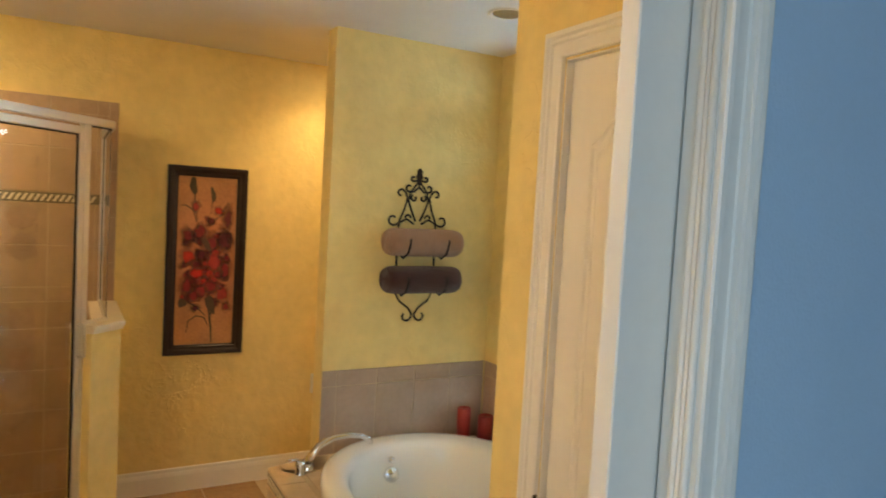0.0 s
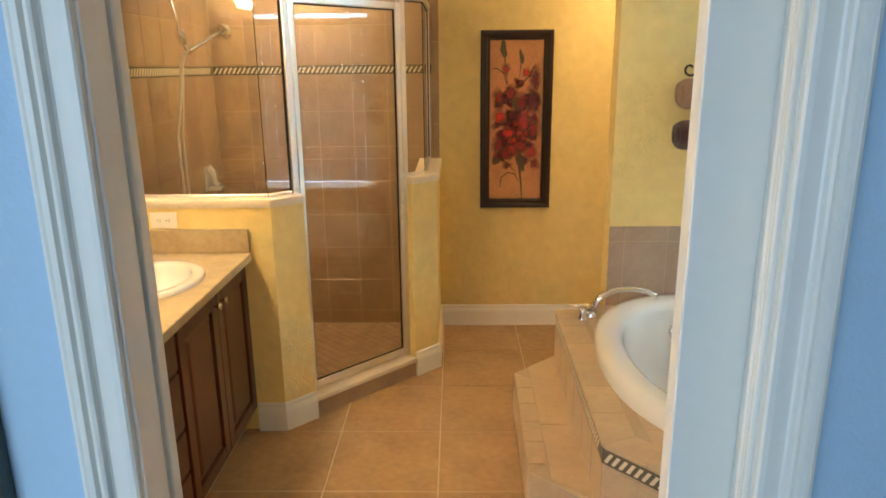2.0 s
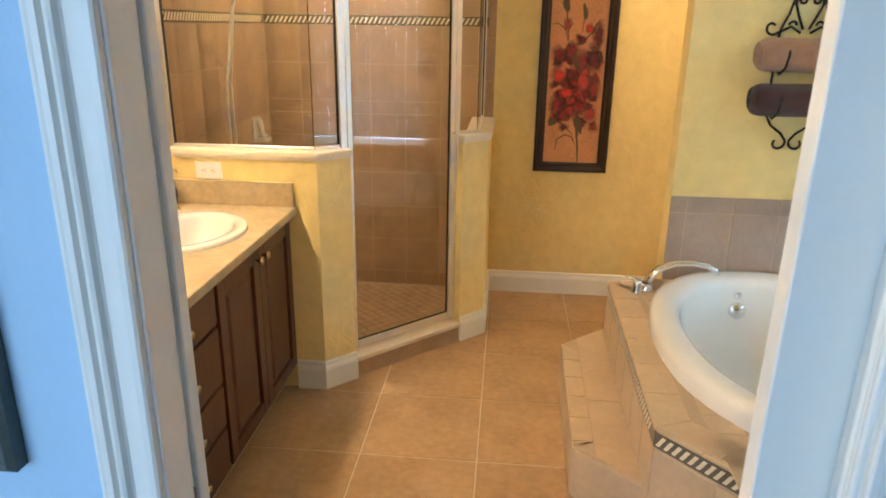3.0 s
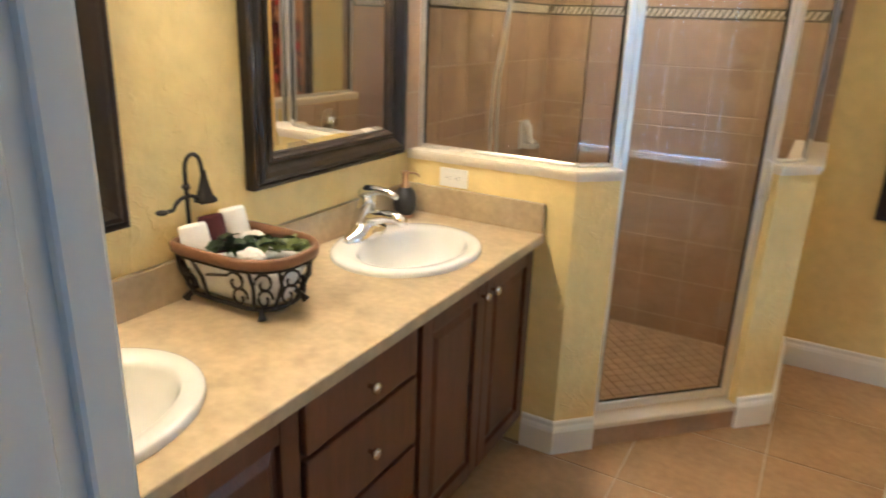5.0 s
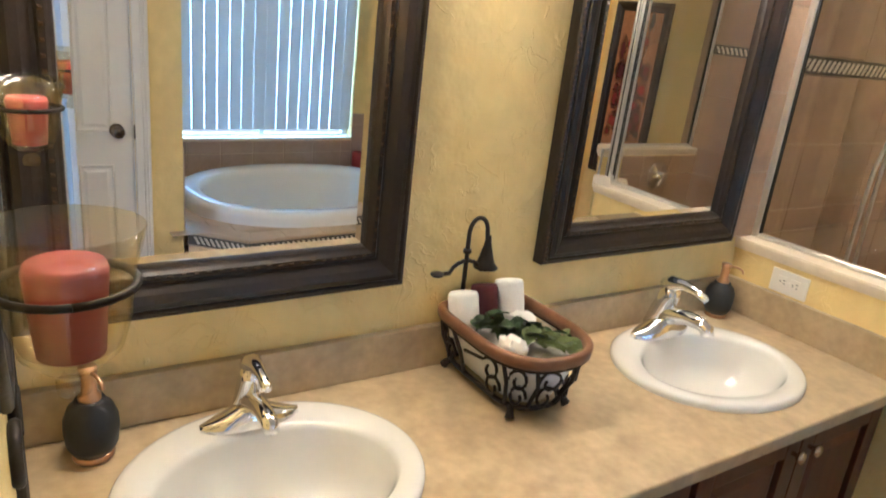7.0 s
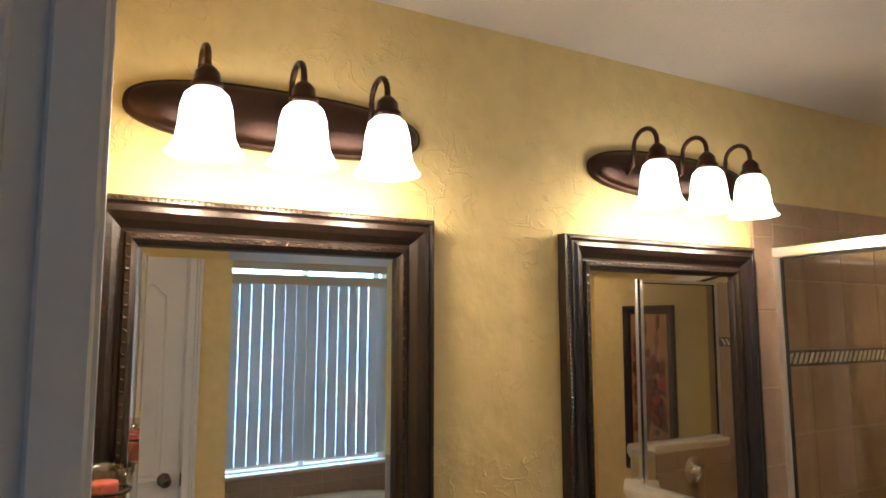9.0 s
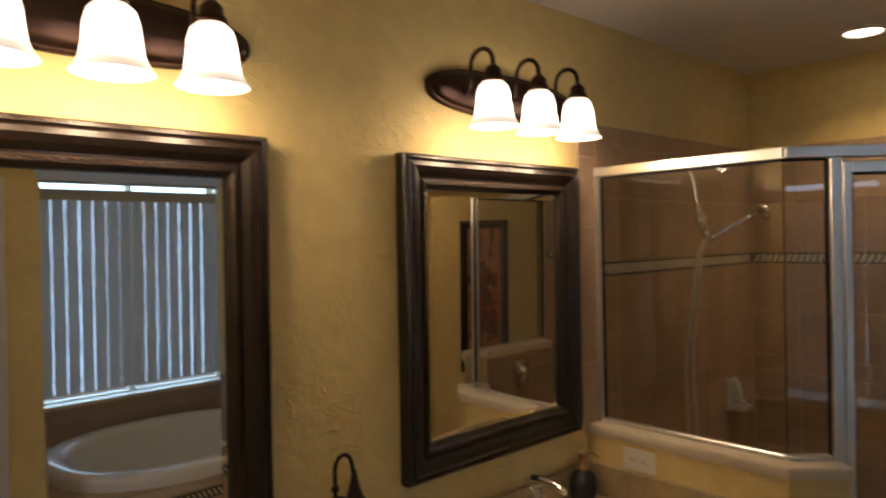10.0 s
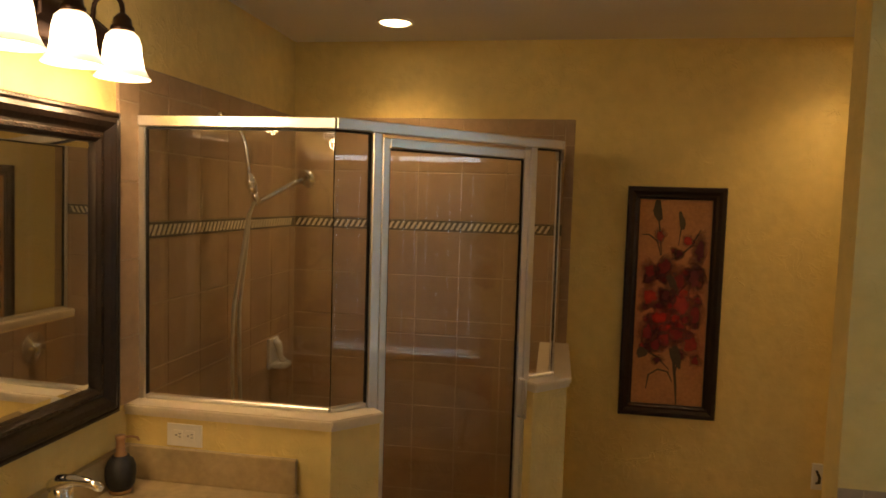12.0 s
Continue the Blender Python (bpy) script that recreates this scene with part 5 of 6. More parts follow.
for x, y, z, k in CUPS:
    at_c = Matrix.Translation((x, y, z)) @ Matrix.Scale(k, 4)
    part("cup_ring", tube(B(), [(x + 0.048 * k * math.cos(radians(a)), y + 0.048 * k * math.sin(radians(a)), z + 0.038 * k) for a in range(0, 361, 15)], 0.0032, 8), IRON, sc)
    part("ring_arm", tube(B(), [(x, SY, z + 0.04 * k), (x, y - 0.048 * k, z + 0.038 * k)], 0.004, 8), IRON, sc)
    cup = part("glass_cup", lathe(B(), [(0, -0.055), (0.012, -0.052), (0.013, -0.042), (0.006, -0.034), (0.02, -0.03), (0.036, -0.015), (0.043, 0.01), (0.047, 0.045), (0.056, 0.082), (0.0545, 0.082), (0.0455, 0.046),
                                        (0.0415, 0.012), (0.034, -0.012), (0.0, -0.024)], 28, at_c), CGLASS, sc, "clear glass cup with a ball foot")
    cup.visible_shadow = False
    part("votive", lathe(B(), [(0, -0.018), (0.024, -0.018), (0.029, 0.048), (0.027, 0.054), (0.012, 0.050), (0, 0.051)], 24, at_c), PINK, cup, "pink wax candle")

# ---- tub-shaped basket on the worktop ----
bk = empty("bath_basket", "bathtub-shaped iron and wood basket of towels on the worktop", "basket")
BX0, BX1, BYC, BW = 0.020, 0.345, -1.000, 0.122
RIMZ = CZ + 0.160
BROWNW = mat("oiled_rim_wood", (0.17, 0.078, 0.036), 0.4, var=0.25, fine=50, bump=0.06)


def bath(k, grow, z, taper=0.0):
    """Outline of the basket: square at the wall end, round at the free end."""
    a = 2 * math.pi * k
    c, s = math.cos(a), math.sin(a)
    xc = BX0 + 0.58 * (BX1 - BX0)
    p = 2.2 if c > 0 else 7.0
    hx = (BX1 - xc if c > 0 else xc - BX0) + grow - taper * (1.1 if c > 0 else 0.3)
    hy = BW + grow - taper
    return (xc + hx * math.copysign(abs(c) ** (2 / p), c), BYC + hy * math.copysign(abs(s) ** (2 / (2.6 if c > 0 else 7.0)), s), z)


bm = B()
rp_ = [(0.0, RIMZ - 0.022), (0.004, RIMZ - 0.02), (0.006, RIMZ), (0.002, RIMZ + 0.005), (-0.008, RIMZ + 0.004), (-0.010, RIMZ - 0.022)]
rings = [[bm.verts.new(bath(i / 96, g, z)) for i in range(96)] for g, z in rp_]
rings.append(rings[0])
for r0, r1 in zip(rings, rings[1:]):
    for i in range(96):
        bm.faces.new((r0[i], r0[(i + 1) % 96], r1[(i + 1) % 96], r1[i])).smooth = True
bmesh.ops.recalc_face_normals(bm, faces=bm.faces)
part("wood_rim", bm, BROWNW, bk, "oiled brown wooden rim")
BZ = CZ + 0.026
part("base_hoop", tube(B(), [bath(i / 80, 0, BZ, 0.042) for i in range(81)], 0.006, 8), IRON, bk)
part("top_hoop", tube(B(), [bath(i / 80, -0.004, RIMZ - 0.026, 0) for i in range(81)], 0.004, 8), IRON, bk)
for k in range(10):
    f = k / 10 + 0.03
    part("rib", tube(B(), [bath(f, 0, BZ, 0.042), bath(f + 0.012, 0, (BZ + RIMZ) / 2, 0.012), bath(f, -0.004, RIMZ - 0.026, 0)], 0.0045, 8), IRON, bk)
    for sgn, dz in ((1, 0.032), (-1, 0.076)):
        pts = []
        for i in range(15):
            q = i / 14
            a = 2 * math.pi * 1.1 * q
            rr = 0.026 * (1 - 0.65 * q)
            pts.append(bath(f + 0.05 + sgn * (rr * math.cos(a)) / 0.75, 0.001, BZ + dz + rr * math.sin(a) * 1.1 - 0.002, 0.036 - 0.30 * (dz - 0.01)))
        part("iron_curl", tube(B(), pts, 0.0035, 6), IRON, bk)
for f in (0.14, 0.37, 0.63, 0.86):
    p = Vector(bath(f, 0, BZ, 0.042))
    d = (p - Vector(((BX0 + BX1) / 2, BYC, BZ))).normalized() * 0.012
    part("foot", tube(B(), [p, p + d + Vector((0, 0, -0.010)), p + d * 1.6 + Vector((0, 0, -0.0195))], 0.008, 8, [0.9, 1.0, 1.4]), IRON, bk)
TERRY = mat("white_terry", (0.80, 0.78, 0.74), 0.95, var=0.08, scale=30, fine=220, bump=0.9, bscale=380, dist=0.006)
bm = B()
rings = [[bm.verts.new(bath(i / 32, -0.012, z, t)) for i in range(32)] for z, t in ((BZ + 0.004, 0.047), (BZ + 0.03, 0.034), (RIMZ - 0.045, 0.010), (RIMZ - 0.034, 0.018))]
for r0, r1 in zip(rings, rings[1:]):
    for i in range(32):
        bm.faces.new((r0[i], r0[(i + 1) % 32], r1[(i + 1) % 32], r1[i])).smooth = True
bm.faces.new(rings[0])
bm.faces.new(rings[-1])
bmesh.ops.recalc_face_normals(bm, faces=bm.faces)
part("cloth_lining", bm, TERRY, bk, "white terry lining")
# faucet-like hook and shower head at the wall end
hx0 = BX0 + 0.012
YG = BYC - 0.052
part("gooseneck", tube(B(), [(hx0, YG, RIMZ - 0.02), (hx0, YG, RIMZ + 0.165)] + [(hx0, YG + 0.025 - 0.025 * math.cos(radians(a)), RIMZ + 0.165 + 0.036 * math.sin(radians(a))) for a in range(10, 181, 17)] + [(hx0, YG + 0.052, RIMZ + 0.150)], 0.0052, 10), IRON, bk)
part("shower_cone", lathe(B(), [(0.006, 0.15), (0.008, 0.135), (0.015, 0.105), (0.020, 0.088), (0.028, 0.078), (0.028, 0.073), (0, 0.075)], 18, Matrix.Translation((hx0, YG + 0.055, RIMZ + 0.006))), IRON, bk)
part("tap_bar", tube(B(), [(hx0, YG - 0.070, RIMZ + 0.075)] + [(hx0, YG - 0.045 * math.cos(radians(a)), RIMZ + 0.062 + 0.040 * math.sin(radians(a))) for a in range(20, 161, 20)] + [(hx0, YG + 0.070, RIMZ + 0.075)], 0.005, 8), IRON, bk)
part("pole_knuckle", lathe(B(), [(0, -0.006), (0.009, -0.005), (0.010, 0), (0.009, 0.005), (0, 0.006)], 12, Matrix.Translation((hx0, YG, RIMZ + 0.125))), IRON, bk)
for dy in (-0.074, 0.074):
    part("tap_wheel", lathe(B(), [(0, 0.006), (0.014, 0.004), (0.016, 0), (0.012, -0.004), (0, -0.005)], 14, Matrix.Translation((hx0, YG + dy, RIMZ + 0.076))), IRON, bk)
# rolled cloths and leaves in the basket
for dx, dy, r, h, col, lab, nm in ((0.072, -0.078, 0.034, 0.088, None, "white rolled washcloth standing in the basket", "w"), (0.066, -0.016, 0.031, 0.096, (0.065, 0.010, 0.012), "burgundy rolled washcloth standing in the basket", "b"),
                               (0.072, 0.050, 0.034, 0.102, None, "white rolled washcloth standing in the basket", "w")):
    tm = TERRY if col is None else mat("burgundy_terry", col, 0.95, var=0.2, scale=30, fine=220, bump=0.9, bscale=380, dist=0.006)
    m_ = Matrix.Translation((BX0 + dx, BYC + dy, RIMZ - 0.042)) @ Matrix.Rotation(radians(-14), 4, "Y")
    bm = lathe(B(), [(0, -0.01), (r, -0.01), (r * 1.02, h * 0.4), (r, h - 0.006), (r * 0.9, h), (r * 0.55, h - 0.004), (r * 0.5, h - 0.001), (0, h - 0.006)], 24, m_)
    thing("rolled_washcloth", bm, tm, lab, "washcloth", group="basket washcloths")
lr = random.Random(7)
for n_, px_, py_ in ((3, 0.137, 0.050), (2, 0.225, -0.056)):
    bm = B()
    for k in range(n_):
        bmesh.ops.create_icosphere(bm, subdivisions=2, radius=0.026, matrix=Matrix.Translation((BX0 + px_ + 0.022 * (k - n_ / 2 + 0.5), BYC + py_ - 0.012 * k, RIMZ - 0.012 + 0.008 * (k % 2))) @ Matrix.Diagonal((1.2, 1, 0.75, 1)))
    for v in bm.verts:
        v.co += Vector((lr.uniform(-1, 1), lr.uniform(-1, 1), lr.uniform(-1, 1))) * 0.004
    thing("bath_puff", bm, TERRY, "crumpled white mesh bath puff in the basket", "bath puff", group="bath puffs")
LEAF = mat("dark_green_leaf", (0.045, 0.075, 0.028), 0.45, var=0.5, scale=40, fine=120, bump=0.1, rand=0.4)
LEAF2 = mat("pale_green_leaf", (0.16, 0.20, 0.07), 0.45, var=0.4, scale=40, fine=120, bump=0.1, rand=0.4)
vine = empty("leaf_garland", "artificial green leaf garland lying in the basket", "garland")
bm = B()
prev = None
for i in range(7):
    f = i / 6
    w = 0.017 * math.sin(math.pi * min(0.97, max(0.06, f)) ** 0.8)
    z = 0.007 * math.sin(math.pi * f)
    cur = [bm.verts.new((f * 0.05 - 0.025, -w, z + 0.003)), bm.verts.new((f * 0.05 - 0.025, 0, z - 0.001)), bm.verts.new((f * 0.05 - 0.025, w, z + 0.003))]
    if prev:
        bm.faces.new((prev[0], prev[1], cur[1], cur[0]))
        bm.faces.new((prev[1], prev[2], cur[2], cur[1]))
    prev = cur
bmesh.ops.solidify(bm, geom=bm.faces[:], thickness=0.0008)
la = mesh(bm, "leaf", LEAF)
lb = la.copy()
lb.materials.clear()
lb.materials.append(LEAF2)
for k in range(46):
    f = k / 45
    x = BX0 + 0.10 + 0.19 * f + lr.uniform(-0.015, 0.015)
    y = BYC - 0.055 + 0.10 * f + lr.uniform(-0.03, 0.03)
    piece("leaf", lb if (f > 0.5 and lr.random() < 0.6) else la, vine, pose(x, y, RIMZ - 0.012 + lr.uniform(0, 0.020), lr.uniform(-40, 40), lr.uniform(-30, 30), lr.uniform(0, 360)))
part("vine_stem", tube(B(), [(BX0 + 0.10 + 0.19 * f, BYC - 0.055 + 0.10 * f, RIMZ - 0.010) for f in (0, 0.25, 0.5, 0.75, 1)], 0.002, 6), GREENP, vine)

# ---- picture on the bedroom wall ----
bp = empty("bedroom_picture", "dark framed picture on the pale bedroom wall", "picture")
bm = mitred(B(), 0.40, 0.858, 1.07, 1.75, [(0, 0), (0, 0.02), (0.008, 0.026), (0.03, 0.022), (0.04, 0.012), (0.04, 0.002)])
bmesh.ops.transform(bm, matrix=Matrix(((0, 1, 0, 0), (-1, 0, 0, E0 - 0.001), (0, 0, 1, 0), (0, 0, 0, 1))), verts=bm.verts)
bmesh.ops.recalc_face_normals(bm, faces=bm.faces)
part("picture_frame", bm, mat("grey_green_frame", (0.06, 0.075, 0.07), 0.5, var=0.3, fine=90, bump=0.2), bp)
part("picture_sheet", bbox(B(), 0.435, 0.824, E0 - 0.006, E0 - 0.001, 1.105, 1.715), mat("grey_print", (0.30, 0.32, 0.30), 0.6, var=0.3, scale=8), bp)

# ---- tiles, laid last ----
def tile_mesh(w, h, t, material, edge=0.002):
    """A tile in its own x, y plane with eased edges, corner at 0, 0."""
    bm = B()
    lo = [bm.verts.new((x, y, 0)) for x, y in ((0, 0), (w, 0), (w, h), (0, h))]
    mi = [bm.verts.new((x, y, t - edge)) for x, y in ((0, 0), (w, 0), (w, h), (0, h))]
    hi = [bm.verts.new((x, y, t)) for x, y in ((edge, edge), (w - edge, edge), (w - edge, h - edge), (edge, h - edge))]
    for r0, r1 in ((lo, mi), (mi, hi)):
        for k in range(4):
            bm.faces.new((r0[k], r0[(k + 1) % 4], r1[(k + 1) % 4], r1[k]))
    bm.faces.new(hi)
    return mesh(bm, "tile", material)


cache = {}


def lay(parent, frame_m, x0, x1, y0, y1, sx, sy, ox_, oy_, t, material, gap=0.004, stagger=0.0, name="tile", keep=None):
    """Tiles over a rectangle of a plane; cut at its edges."""
    j = math.floor((y0 - oy_) / sy)
    while oy_ + j * sy < y1 - 0.004:
        ys, ye = max(oy_ + j * sy, y0), min(oy_ + (j + 1) * sy, y1)
        sh_ = stagger * sx * (j % 2)
        i = math.floor((x0 - ox_ - sh_) / sx)
        while ox_ + sh_ + i * sx < x1 - 0.004:
            xs, xe = max(ox_ + sh_ + i * sx, x0), min(ox_ + sh_ + (i + 1) * sx, x1)
            w, h = round(xe - xs - gap, 4), round(ye - ys - gap, 4)
            if w > 0.008 and h > 0.008 and (keep is None or keep((xs + xe) / 2, (ys + ye) / 2)):
                key = (w, h, t, material.name)
                if key not in cache:
                    cache[key] = tile_mesh(w, h, t, material)
                piece(name, cache[key], parent, frame_m @ Matrix.Translation((xs + gap / 2, ys + gap / 2, 0)))
            i += 1
        j += 1


def inside(pts, x, y):
    r = False
    for (ax, ay), (bx, by) in zip(pts, pts[1:] + pts[:1]):
        if (ay > y) != (by > y) and x < (bx - ax) * (y - ay) / (by - ay) + ax:
            r = not r
    return r


# floor tiles; those cut by the shower are left out inside it
GXO, GYO, TS = 0.917, -0.020, 0.4575
SHOWER = [(0, 0), (0.660, 0), (1.350, 0.690), (1.350, D), (0, D)]
lay(floor, Matrix.Translation((0, 0, -0.0055)), 0.0, W1, E1 - 0.07, D, TS, TS, GXO, GYO, 0.007, FLOORT, gap=0.006,
    keep=lambda x, y: not inside([(0, 0.1), (0.5, 0.1), (1.2, 0.8), (1.2, D), (0, D)], x, y))
# shower floor: small square tiles laid diagonally
bm = B()
mk = 0.052
for i in range(-30, 31):
    for j in range(-30, 31):
        x, y = 0.6 + (i - j) * mk * 0.7071, 0.7 + (i + j) * mk * 0.7071
        if inside([(0.03, TK + 0.03), (0.60, TK + 0.03), (1.20, 0.74), (1.20, D - 0.03), (0.03, D - 0.03)], x, y):
            c = mk * 0.7071 - 0.003
            prism(bm, [(x, y - c), (x + c, y), (x, y + c), (x - c, y)], 0.012, 0.020)
part("mosaic_floor", bm, mat("shower_floor_tile", (0.40, 0.27, 0.16), 0.4, var=0.25, scale=14, fine=60), floor, "small diagonal tan shower tiles")["kind"] = "stuff"
part("shower_pan", prism(B(), [(0.002, TK), on(tn, TK), on(SL - tn, TK), (1.350 - TK, D - 0.002), (0.002, D - 0.002)], 0.0, 0.014), GROUT, floor)

# shower wall tiles with a rope band
TT, BZ0, BZ1 = 2.125, 1.590, 1.642
ST = 0.2085
WF = Matrix(((0, 0, 1, 0.002), (1, 0, 0, 0), (0, 1, 0, 0), (0, 0, 0, 1)))     # x: along y, y: up, out of the vanity-side wall
NF = Matrix(((1, 0, 0, 0), (0, 0, -1, D - 0.002), (0, 1, 0, 0), (0, 0, 0, 1)))  # x: along x, y: up, out of the far wall
tl_w = empty("shower_tiling_west", "tan ceramic shower wall tiling with a rope band", "tiling", kind="structure")
tl_n = empty("shower_tiling_north", "tan ceramic shower wall tiling with a rope band", "tiling", kind="structure")
part("tile_bed", bbox(B(), 0.0005, 0.0080, -0.044, D - 0.0005, KZ + 0.034, TT - 0.001), GROUT, tl_w, "pale grout bed")
part("tile_bed", bbox(B(), 0.0005, 0.0080, TK + 0.001, D - 0.0005, 0.012, KZ + 0.033), GROUT, tl_w, "pale grout bed")
part("tile_bed", bbox(B(), 0.0080, 1.349 - TK, D - 0.0080, D - 0.0005, 0.012, TT - 0.001), GROUT, tl_n, "pale grout bed")
part("tile_bed", bbox(B(), 1.349 - TK, 1.354, D - 0.0080, D - 0.0005, KZ + 0.034, TT - 0.001), GROUT, tl_n, "pale grout bed")
for tl, fm, a0, a1, low in ((tl_w, WF, 0.056, D - 0.012, TK), (tl_n, NF, 0.010, 1.31, 0.0)):
    lay(tl, fm, a0, a1, BZ1, TT - 0.075, ST, 0.2275, 0.004, BZ1, 0.008, SHOWT)
    lay(tl, fm, a0, a1, TT - 0.075, TT, ST, 0.075, 0.004, TT - 0.075, 0.008, SHOWT)
    lim0 = low if tl is tl_w else a0
    lim1 = a1 if tl is tl_w else 1.349 - TK
    lay(tl, fm, a0, a1, KZ + 0.036, BZ0, ST, 0.212, 0.004, BZ0 - 3 * 0.212, 0.008, SHOWT)
    lay(tl, fm, max(a0, lim0), lim1, 0.02, KZ + 0.036, ST, 0.212, 0.004, BZ0 - 8 * 0.212, 0.008, SHOWT)
lay(tl_w, WF, -0.046, 0.056, KZ + 0.036, TT, 0.102, 0.2375, -0.046, TT - 4.5 * 0.2375, 0.009, SHOWT)
lay(tl_n, NF, 1.31, 1.356, KZ + 0.036, TT, 0.046, 0.2375, 1.31, TT - 4.5 * 0.2375, 0.009, SHOWT)


KF = Matrix(((0, 0, -1, 1.350 - TK - 0.001), (-1, 0, 0, 0), (0, 1, 0, 0), (0, 0, 0, 1)))
lay(tl_n, KF, -D + 0.01, -0.745, 0.02, KZ - 0.002, ST, 0.212, -D + 0.01, BZ0 - 8 * 0.212, 0.008, SHOWT)


def rope_band(parent, m, length, h):
    """A mosaic strip: dark bed with thin edging bars and slanted cream bars; along x, up y, out z."""
    bm = bbox(B(), 0, length, 0, h, 0.0, 0.007)
    bmesh.ops.transform(bm, matrix=m, verts=bm.verts)
    part("band_bed", bm, BANDD, parent, "dark mosaic strip")
    if "bar" + str(h) not in cache:
        bm = B()
        w, s = 0.013, 0.020
        a, b = h * 0.17, h * 0.83
        pts = [(0, a), (w, a), (w + s, b), (s, b)]
        prism(bm, pts, 0.004, 0.0095)
        cache["bar" + str(h)] = mesh(bm, "mosaic_bar", BANDL)
    for k in range(int((length - 0.04) / 0.0275)):
        piece("mosaic_bar", cache["bar" + str(h)], parent, m @ Matrix.Translation((0.004 + k * 0.0275, 0, 0)))


rope_band(tl_w, WF @ Matrix.Translation((0.058, BZ0, 0.002)), D - 0.072, BZ1 - BZ0)
rope_band(tl_n, NF @ Matrix.Translation((0.012, BZ0, 0.002)), 1.298, BZ1 - BZ0)

# deck and step tiles
def edge_frame(a, b, z):
    """x along a to b, y up, z outward (to the right of the way)."""
    a, b = Vector((*a, z)), Vector((*b, z))
    d = (b - a).normalized()
    return Matrix.Translation(a) @ Matrix(((d.x, 0, d.y, 0), (d.y, 0, -d.x, 0), (0, 1, 0, 0), (0, 0, 0, 1))), (b - a).length


BH = 0.052
for a, b in zip(DP[:4], DP[1:4]):
    a2, b2 = b, a
    fm, L = edge_frame(a2, b2, 0)
    fm = fm @ Matrix.Scale(1, 4)
    lay(deck, fm, 0.0, L, 0.008, DECK - 0.012 - BH - 0.012, 0.2085, 0.2085, 0.0, DECK - 0.075 - 0.417, 0.007, DECKT)
    rope_band(deck, fm @ Matrix.Translation((0.0, DECK - 0.016 - BH, 0.0)), L, BH)
    lay(deck, fm, 0.0, L, DECK - 0.016, DECK - 0.002, 0.155, 0.02, 0.0, DECK - 0.016, 0.010, DECKT)
DPi = [(DP[0][0], DP[0][1] + 0.01), (1.917, -0.888), (1.940, 0.34), (2.19, TY - 0.004), (W2, TY), (W2, AY), (W1, AY)]
TM = Matrix.Translation((0, 0, DT))


def poly_tile(parent, pts, z0, z1, material):
    bm = prism(B(), pts, z0, z1, 0.0)
    return part("tile", bm, material, parent)


def strip_tiles(parent, a, b, depth, z0, z1, size, material, gap=0.004, first=0.0, ea=0.0, eb=0.0):
    """Tiles in a row inside the edge a to b (inside lies to the left), with slanted ends."""
    a, b = Vector(a), Vector(b)
    d = (b - a).normalized()
    nrm = Vector((-d.y, d.x))
    L = (b - a).length
    s = 0.0
    cuts = [0.0]
    k = first if first else size
    while k < L - 0.02:
        cuts.append(k)
        k += size
    cuts.append(L)
    for i, (s0_, s1_) in enumerate(zip(cuts, cuts[1:])):
        f0_, f1_ = (ea if i == 0 else 0), (eb if i == len(cuts) - 2 else 0)
        g = gap / 2
        p = [a + d * (s0_ + g) + nrm * g, a + d * (s1_ - g) + nrm * g, a + d * (s1_ - g - f1_ * depth) + nrm * (depth - g), a + d * (s0_ + g + f0_ * depth) + nrm * (depth - g)]
        poly_tile(parent, [(q.x, q.y) for q in p], z0, z1, material)


strip_tiles(deck, DPi[2], DPi[1], 0.115, DT, DECK, 0.205, DECKT, ea=0.62, eb=0.42)
strip_tiles(deck, DPi[1], DPi[0], 0.115, DT, DECK, 0.205, DECKT, ea=0.42, eb=-0.9)
strip_tiles(deck, DPi[3], DPi[2], 0.115, DT, DECK, 0.205, DECKT, ea=-0.2, eb=0.62)
# the rest of the deck top, whole tiles and cut ones close to the tub
LAND = [(2.02, -0.82), (2.03, 0.26), (2.25, 0.36), (W2 + 1, 0.42), (W2 + 1, AY), (W1 + 0.05, AY)]


def beside_tub(x, y, half):
    """True where a square tile stays under the tub's rim or outside it."""
    return all(abs((x + dx - TC.x) / (TA - 0.09)) ** 2.25 + abs((y + dy - TC.y) / (TB - 0.10)) ** 2.25 > 1 for dx in (-half, half) for dy in (-half, half))


def cut_tile(x, y):
    """True for a quarter of a tile that had to be cut round the tub."""
    whole = (2.075 + (math.floor((x - 2.075) / 0.205) + 0.5) * 0.205, -0.80 + (math.floor((y + 0.80) / 0.205) + 0.5) * 0.205)
    return inside(LAND, *whole) and not beside_tub(*whole, 0.1025) and beside_tub(x, y, 0.051)


lay(deck, TM, 2.075, W2, AY - 0.2, TY, 0.205, 0.205, 2.075, -0.80, DECK - DT, DECKT, keep=lambda x, y: inside(LAND, x, y) and beside_tub(x, y, 0.1025))
lay(deck, TM, 2.075, W2, AY - 0.2, TY, 0.1025, 0.1025, 2.075, -0.80, DECK - DT, DECKT, gap=0.002, keep=cut_tile)

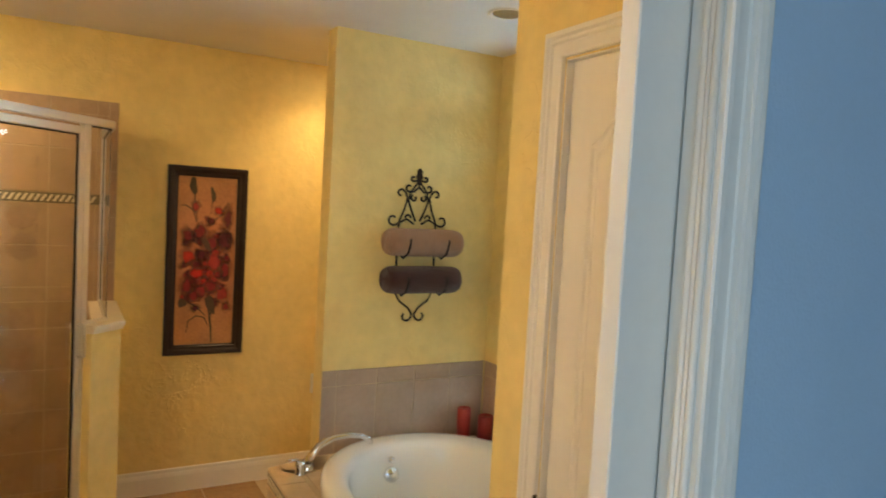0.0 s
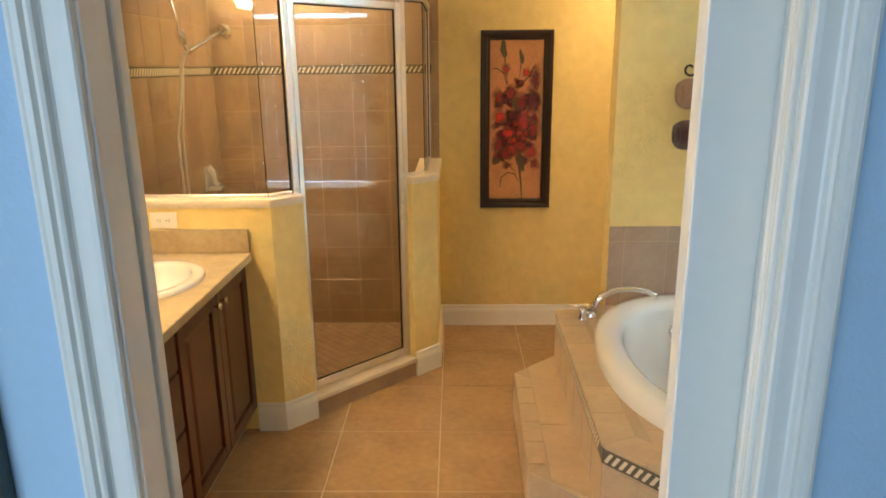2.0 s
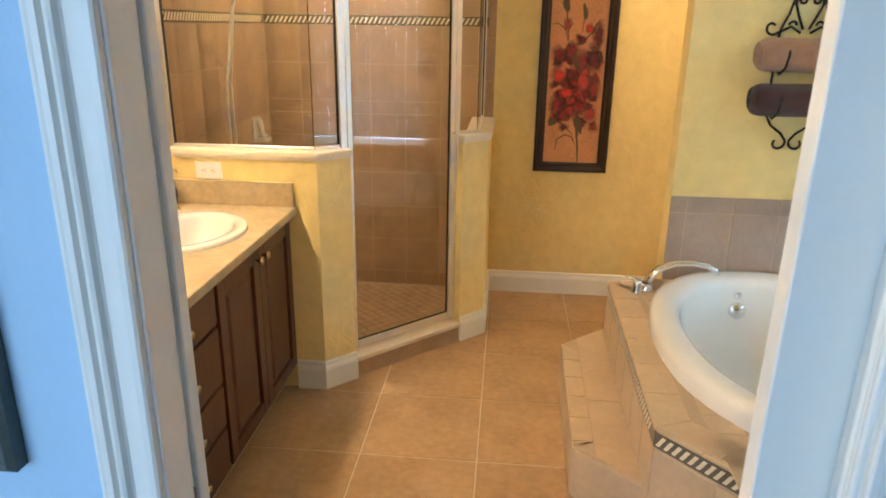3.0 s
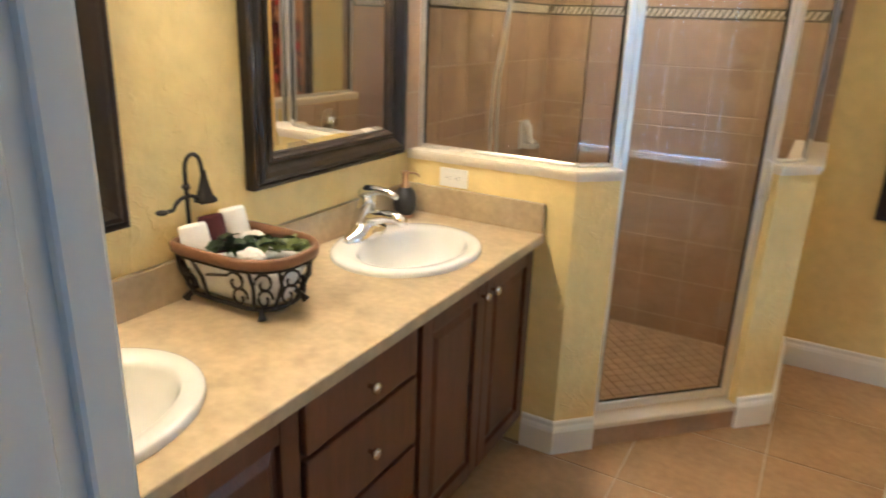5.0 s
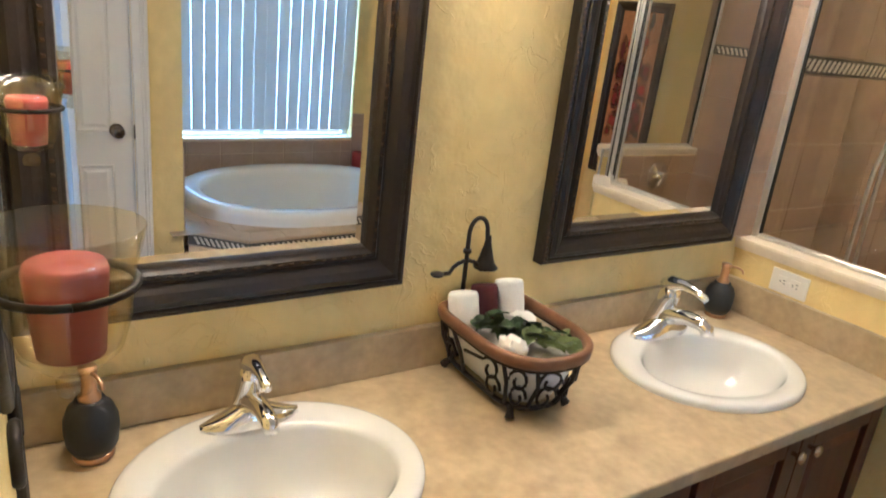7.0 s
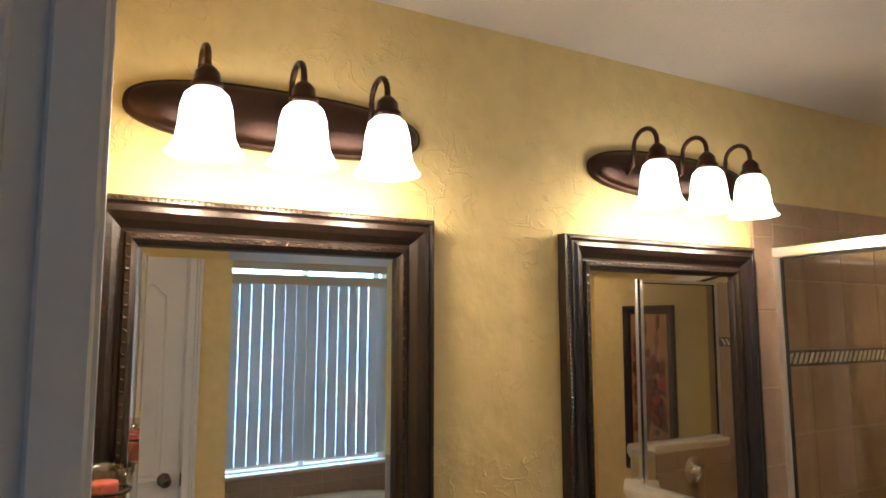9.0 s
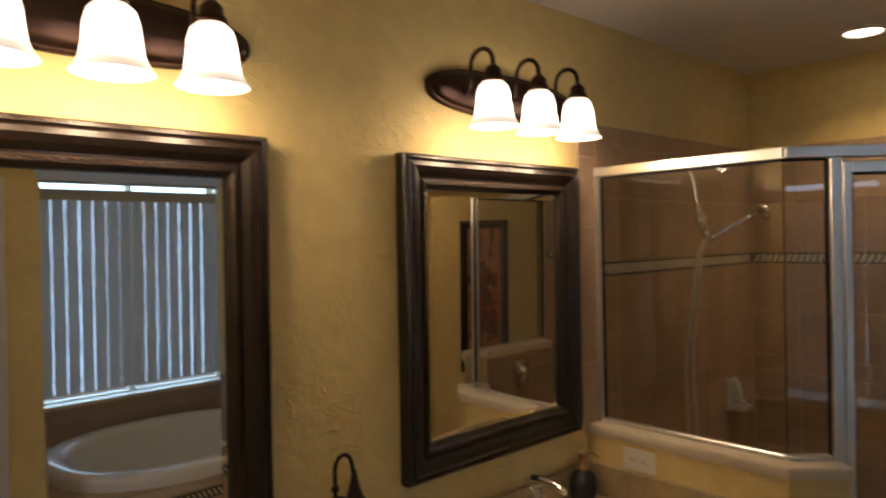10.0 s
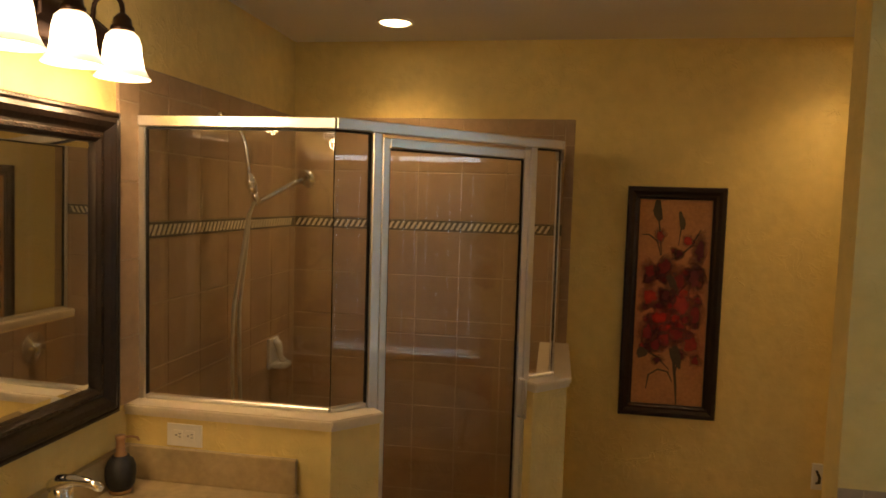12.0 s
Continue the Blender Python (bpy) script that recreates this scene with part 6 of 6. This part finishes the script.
# step tiles: a border row along the front edges and larger tiles within
sp = [Vector(p) for p in SP]
strip_tiles(step, (1.733 - 0.006, 0.18), (1.717 - 0.006, -0.640), 0.075, SZ - 0.004, SZ + 0.001, 0.155, DECKT, ea=0.9, eb=0.75)
inner_s = [(1.936, -0.829), (1.717 + 0.072, -0.640 - 0.052), (1.733 + 0.072, 0.18 + 0.068), (1.945, 0.372)]
for z_lo, z_hi in ((-0.9, -0.31), (-0.31, 0.5)):
    pts = []
    for (ax, ay), (bx, by) in zip(inner_s, inner_s[1:] + inner_s[:1]):
        ins_a, ins_b = z_lo < ay < z_hi, z_lo < by < z_hi
        if ins_a:
            pts.append((ax, ay))
        for cut in (z_lo, z_hi):
            if (ay - cut) * (by - cut) < 0:
                t = (cut - ay) / (by - ay)
                pts.append((ax + t * (bx - ax), cut + (0.002 if cut == z_lo else -0.002)))
    if len(pts) > 2:
        mid = sum((Vector(p) for p in pts), Vector((0, 0))) / len(pts)
        pts.sort(key=lambda p: math.atan2(p[1] - mid.y, p[0] - mid.x))
        poly_tile(step, pts, SZ - 0.006, SZ + 0.001, DECKT)
for a, b in zip(SP, SP[1:]):
    fm, L = edge_frame(b, a, 0)
    lay(step, fm, 0.0, L, 0.004, SZ - 0.002, 0.305, 0.3, 0.0, 0.0, 0.006, DECKT)

# tub surround tiles on three walls
SUR = mat("surround_tile", (0.40, 0.29, 0.22), 0.38, var=0.15, scale=7, fine=40, bump=0.05, rand=0.06)
ts_ = empty("tub_tiling", "mauve-tan ceramic tiling round the tub", "tiling", kind="structure")
TF = Matrix(((1, 0, 0, 0), (0, 0, -1, TY - 0.001), (0, 1, 0, 0), (0, 0, 0, 1)))
EF = Matrix(((0, 0, -1, W2 - 0.001), (-1, 0, 0, 0), (0, 1, 0, 0), (0, 0, 0, 1)))
AF = Matrix(((-1, 0, 0, 0), (0, 0, 1, AY + 0.001), (0, 1, 0, 0), (0, 0, 0, 1)))
bm = B()
for fm, a, b, top_z in ((TF, 2.20, W2 - 0.01, 0.868), (EF, -TY + 0.01, -WY1, 0.868), (EF, -WY1, -WY0, WZ0 - 0.02), (EF, -WY0, -AY - 0.01, 0.868), (AF, -W2 + 0.01, -W1, 0.868)):
    lay(ts_, fm, a, b, DECK + 0.001, top_z - 0.078, 0.2085, 0.335, a + 0.075, DECK, 0.007, SUR)
    lay(ts_, fm, a, b, top_z - 0.078, top_z, 0.2085, 0.078, a + 0.075, top_z - 0.078, 0.007, SUR)
    b2 = bbox(B(), a, b, DECK, top_z - 0.001, -0.0004, 0.005)
    bmesh.ops.transform(b2, matrix=fm, verts=b2.verts)
    part("tile_bed", b2, GROUT, ts_, "pale grout bed")
bm.free()
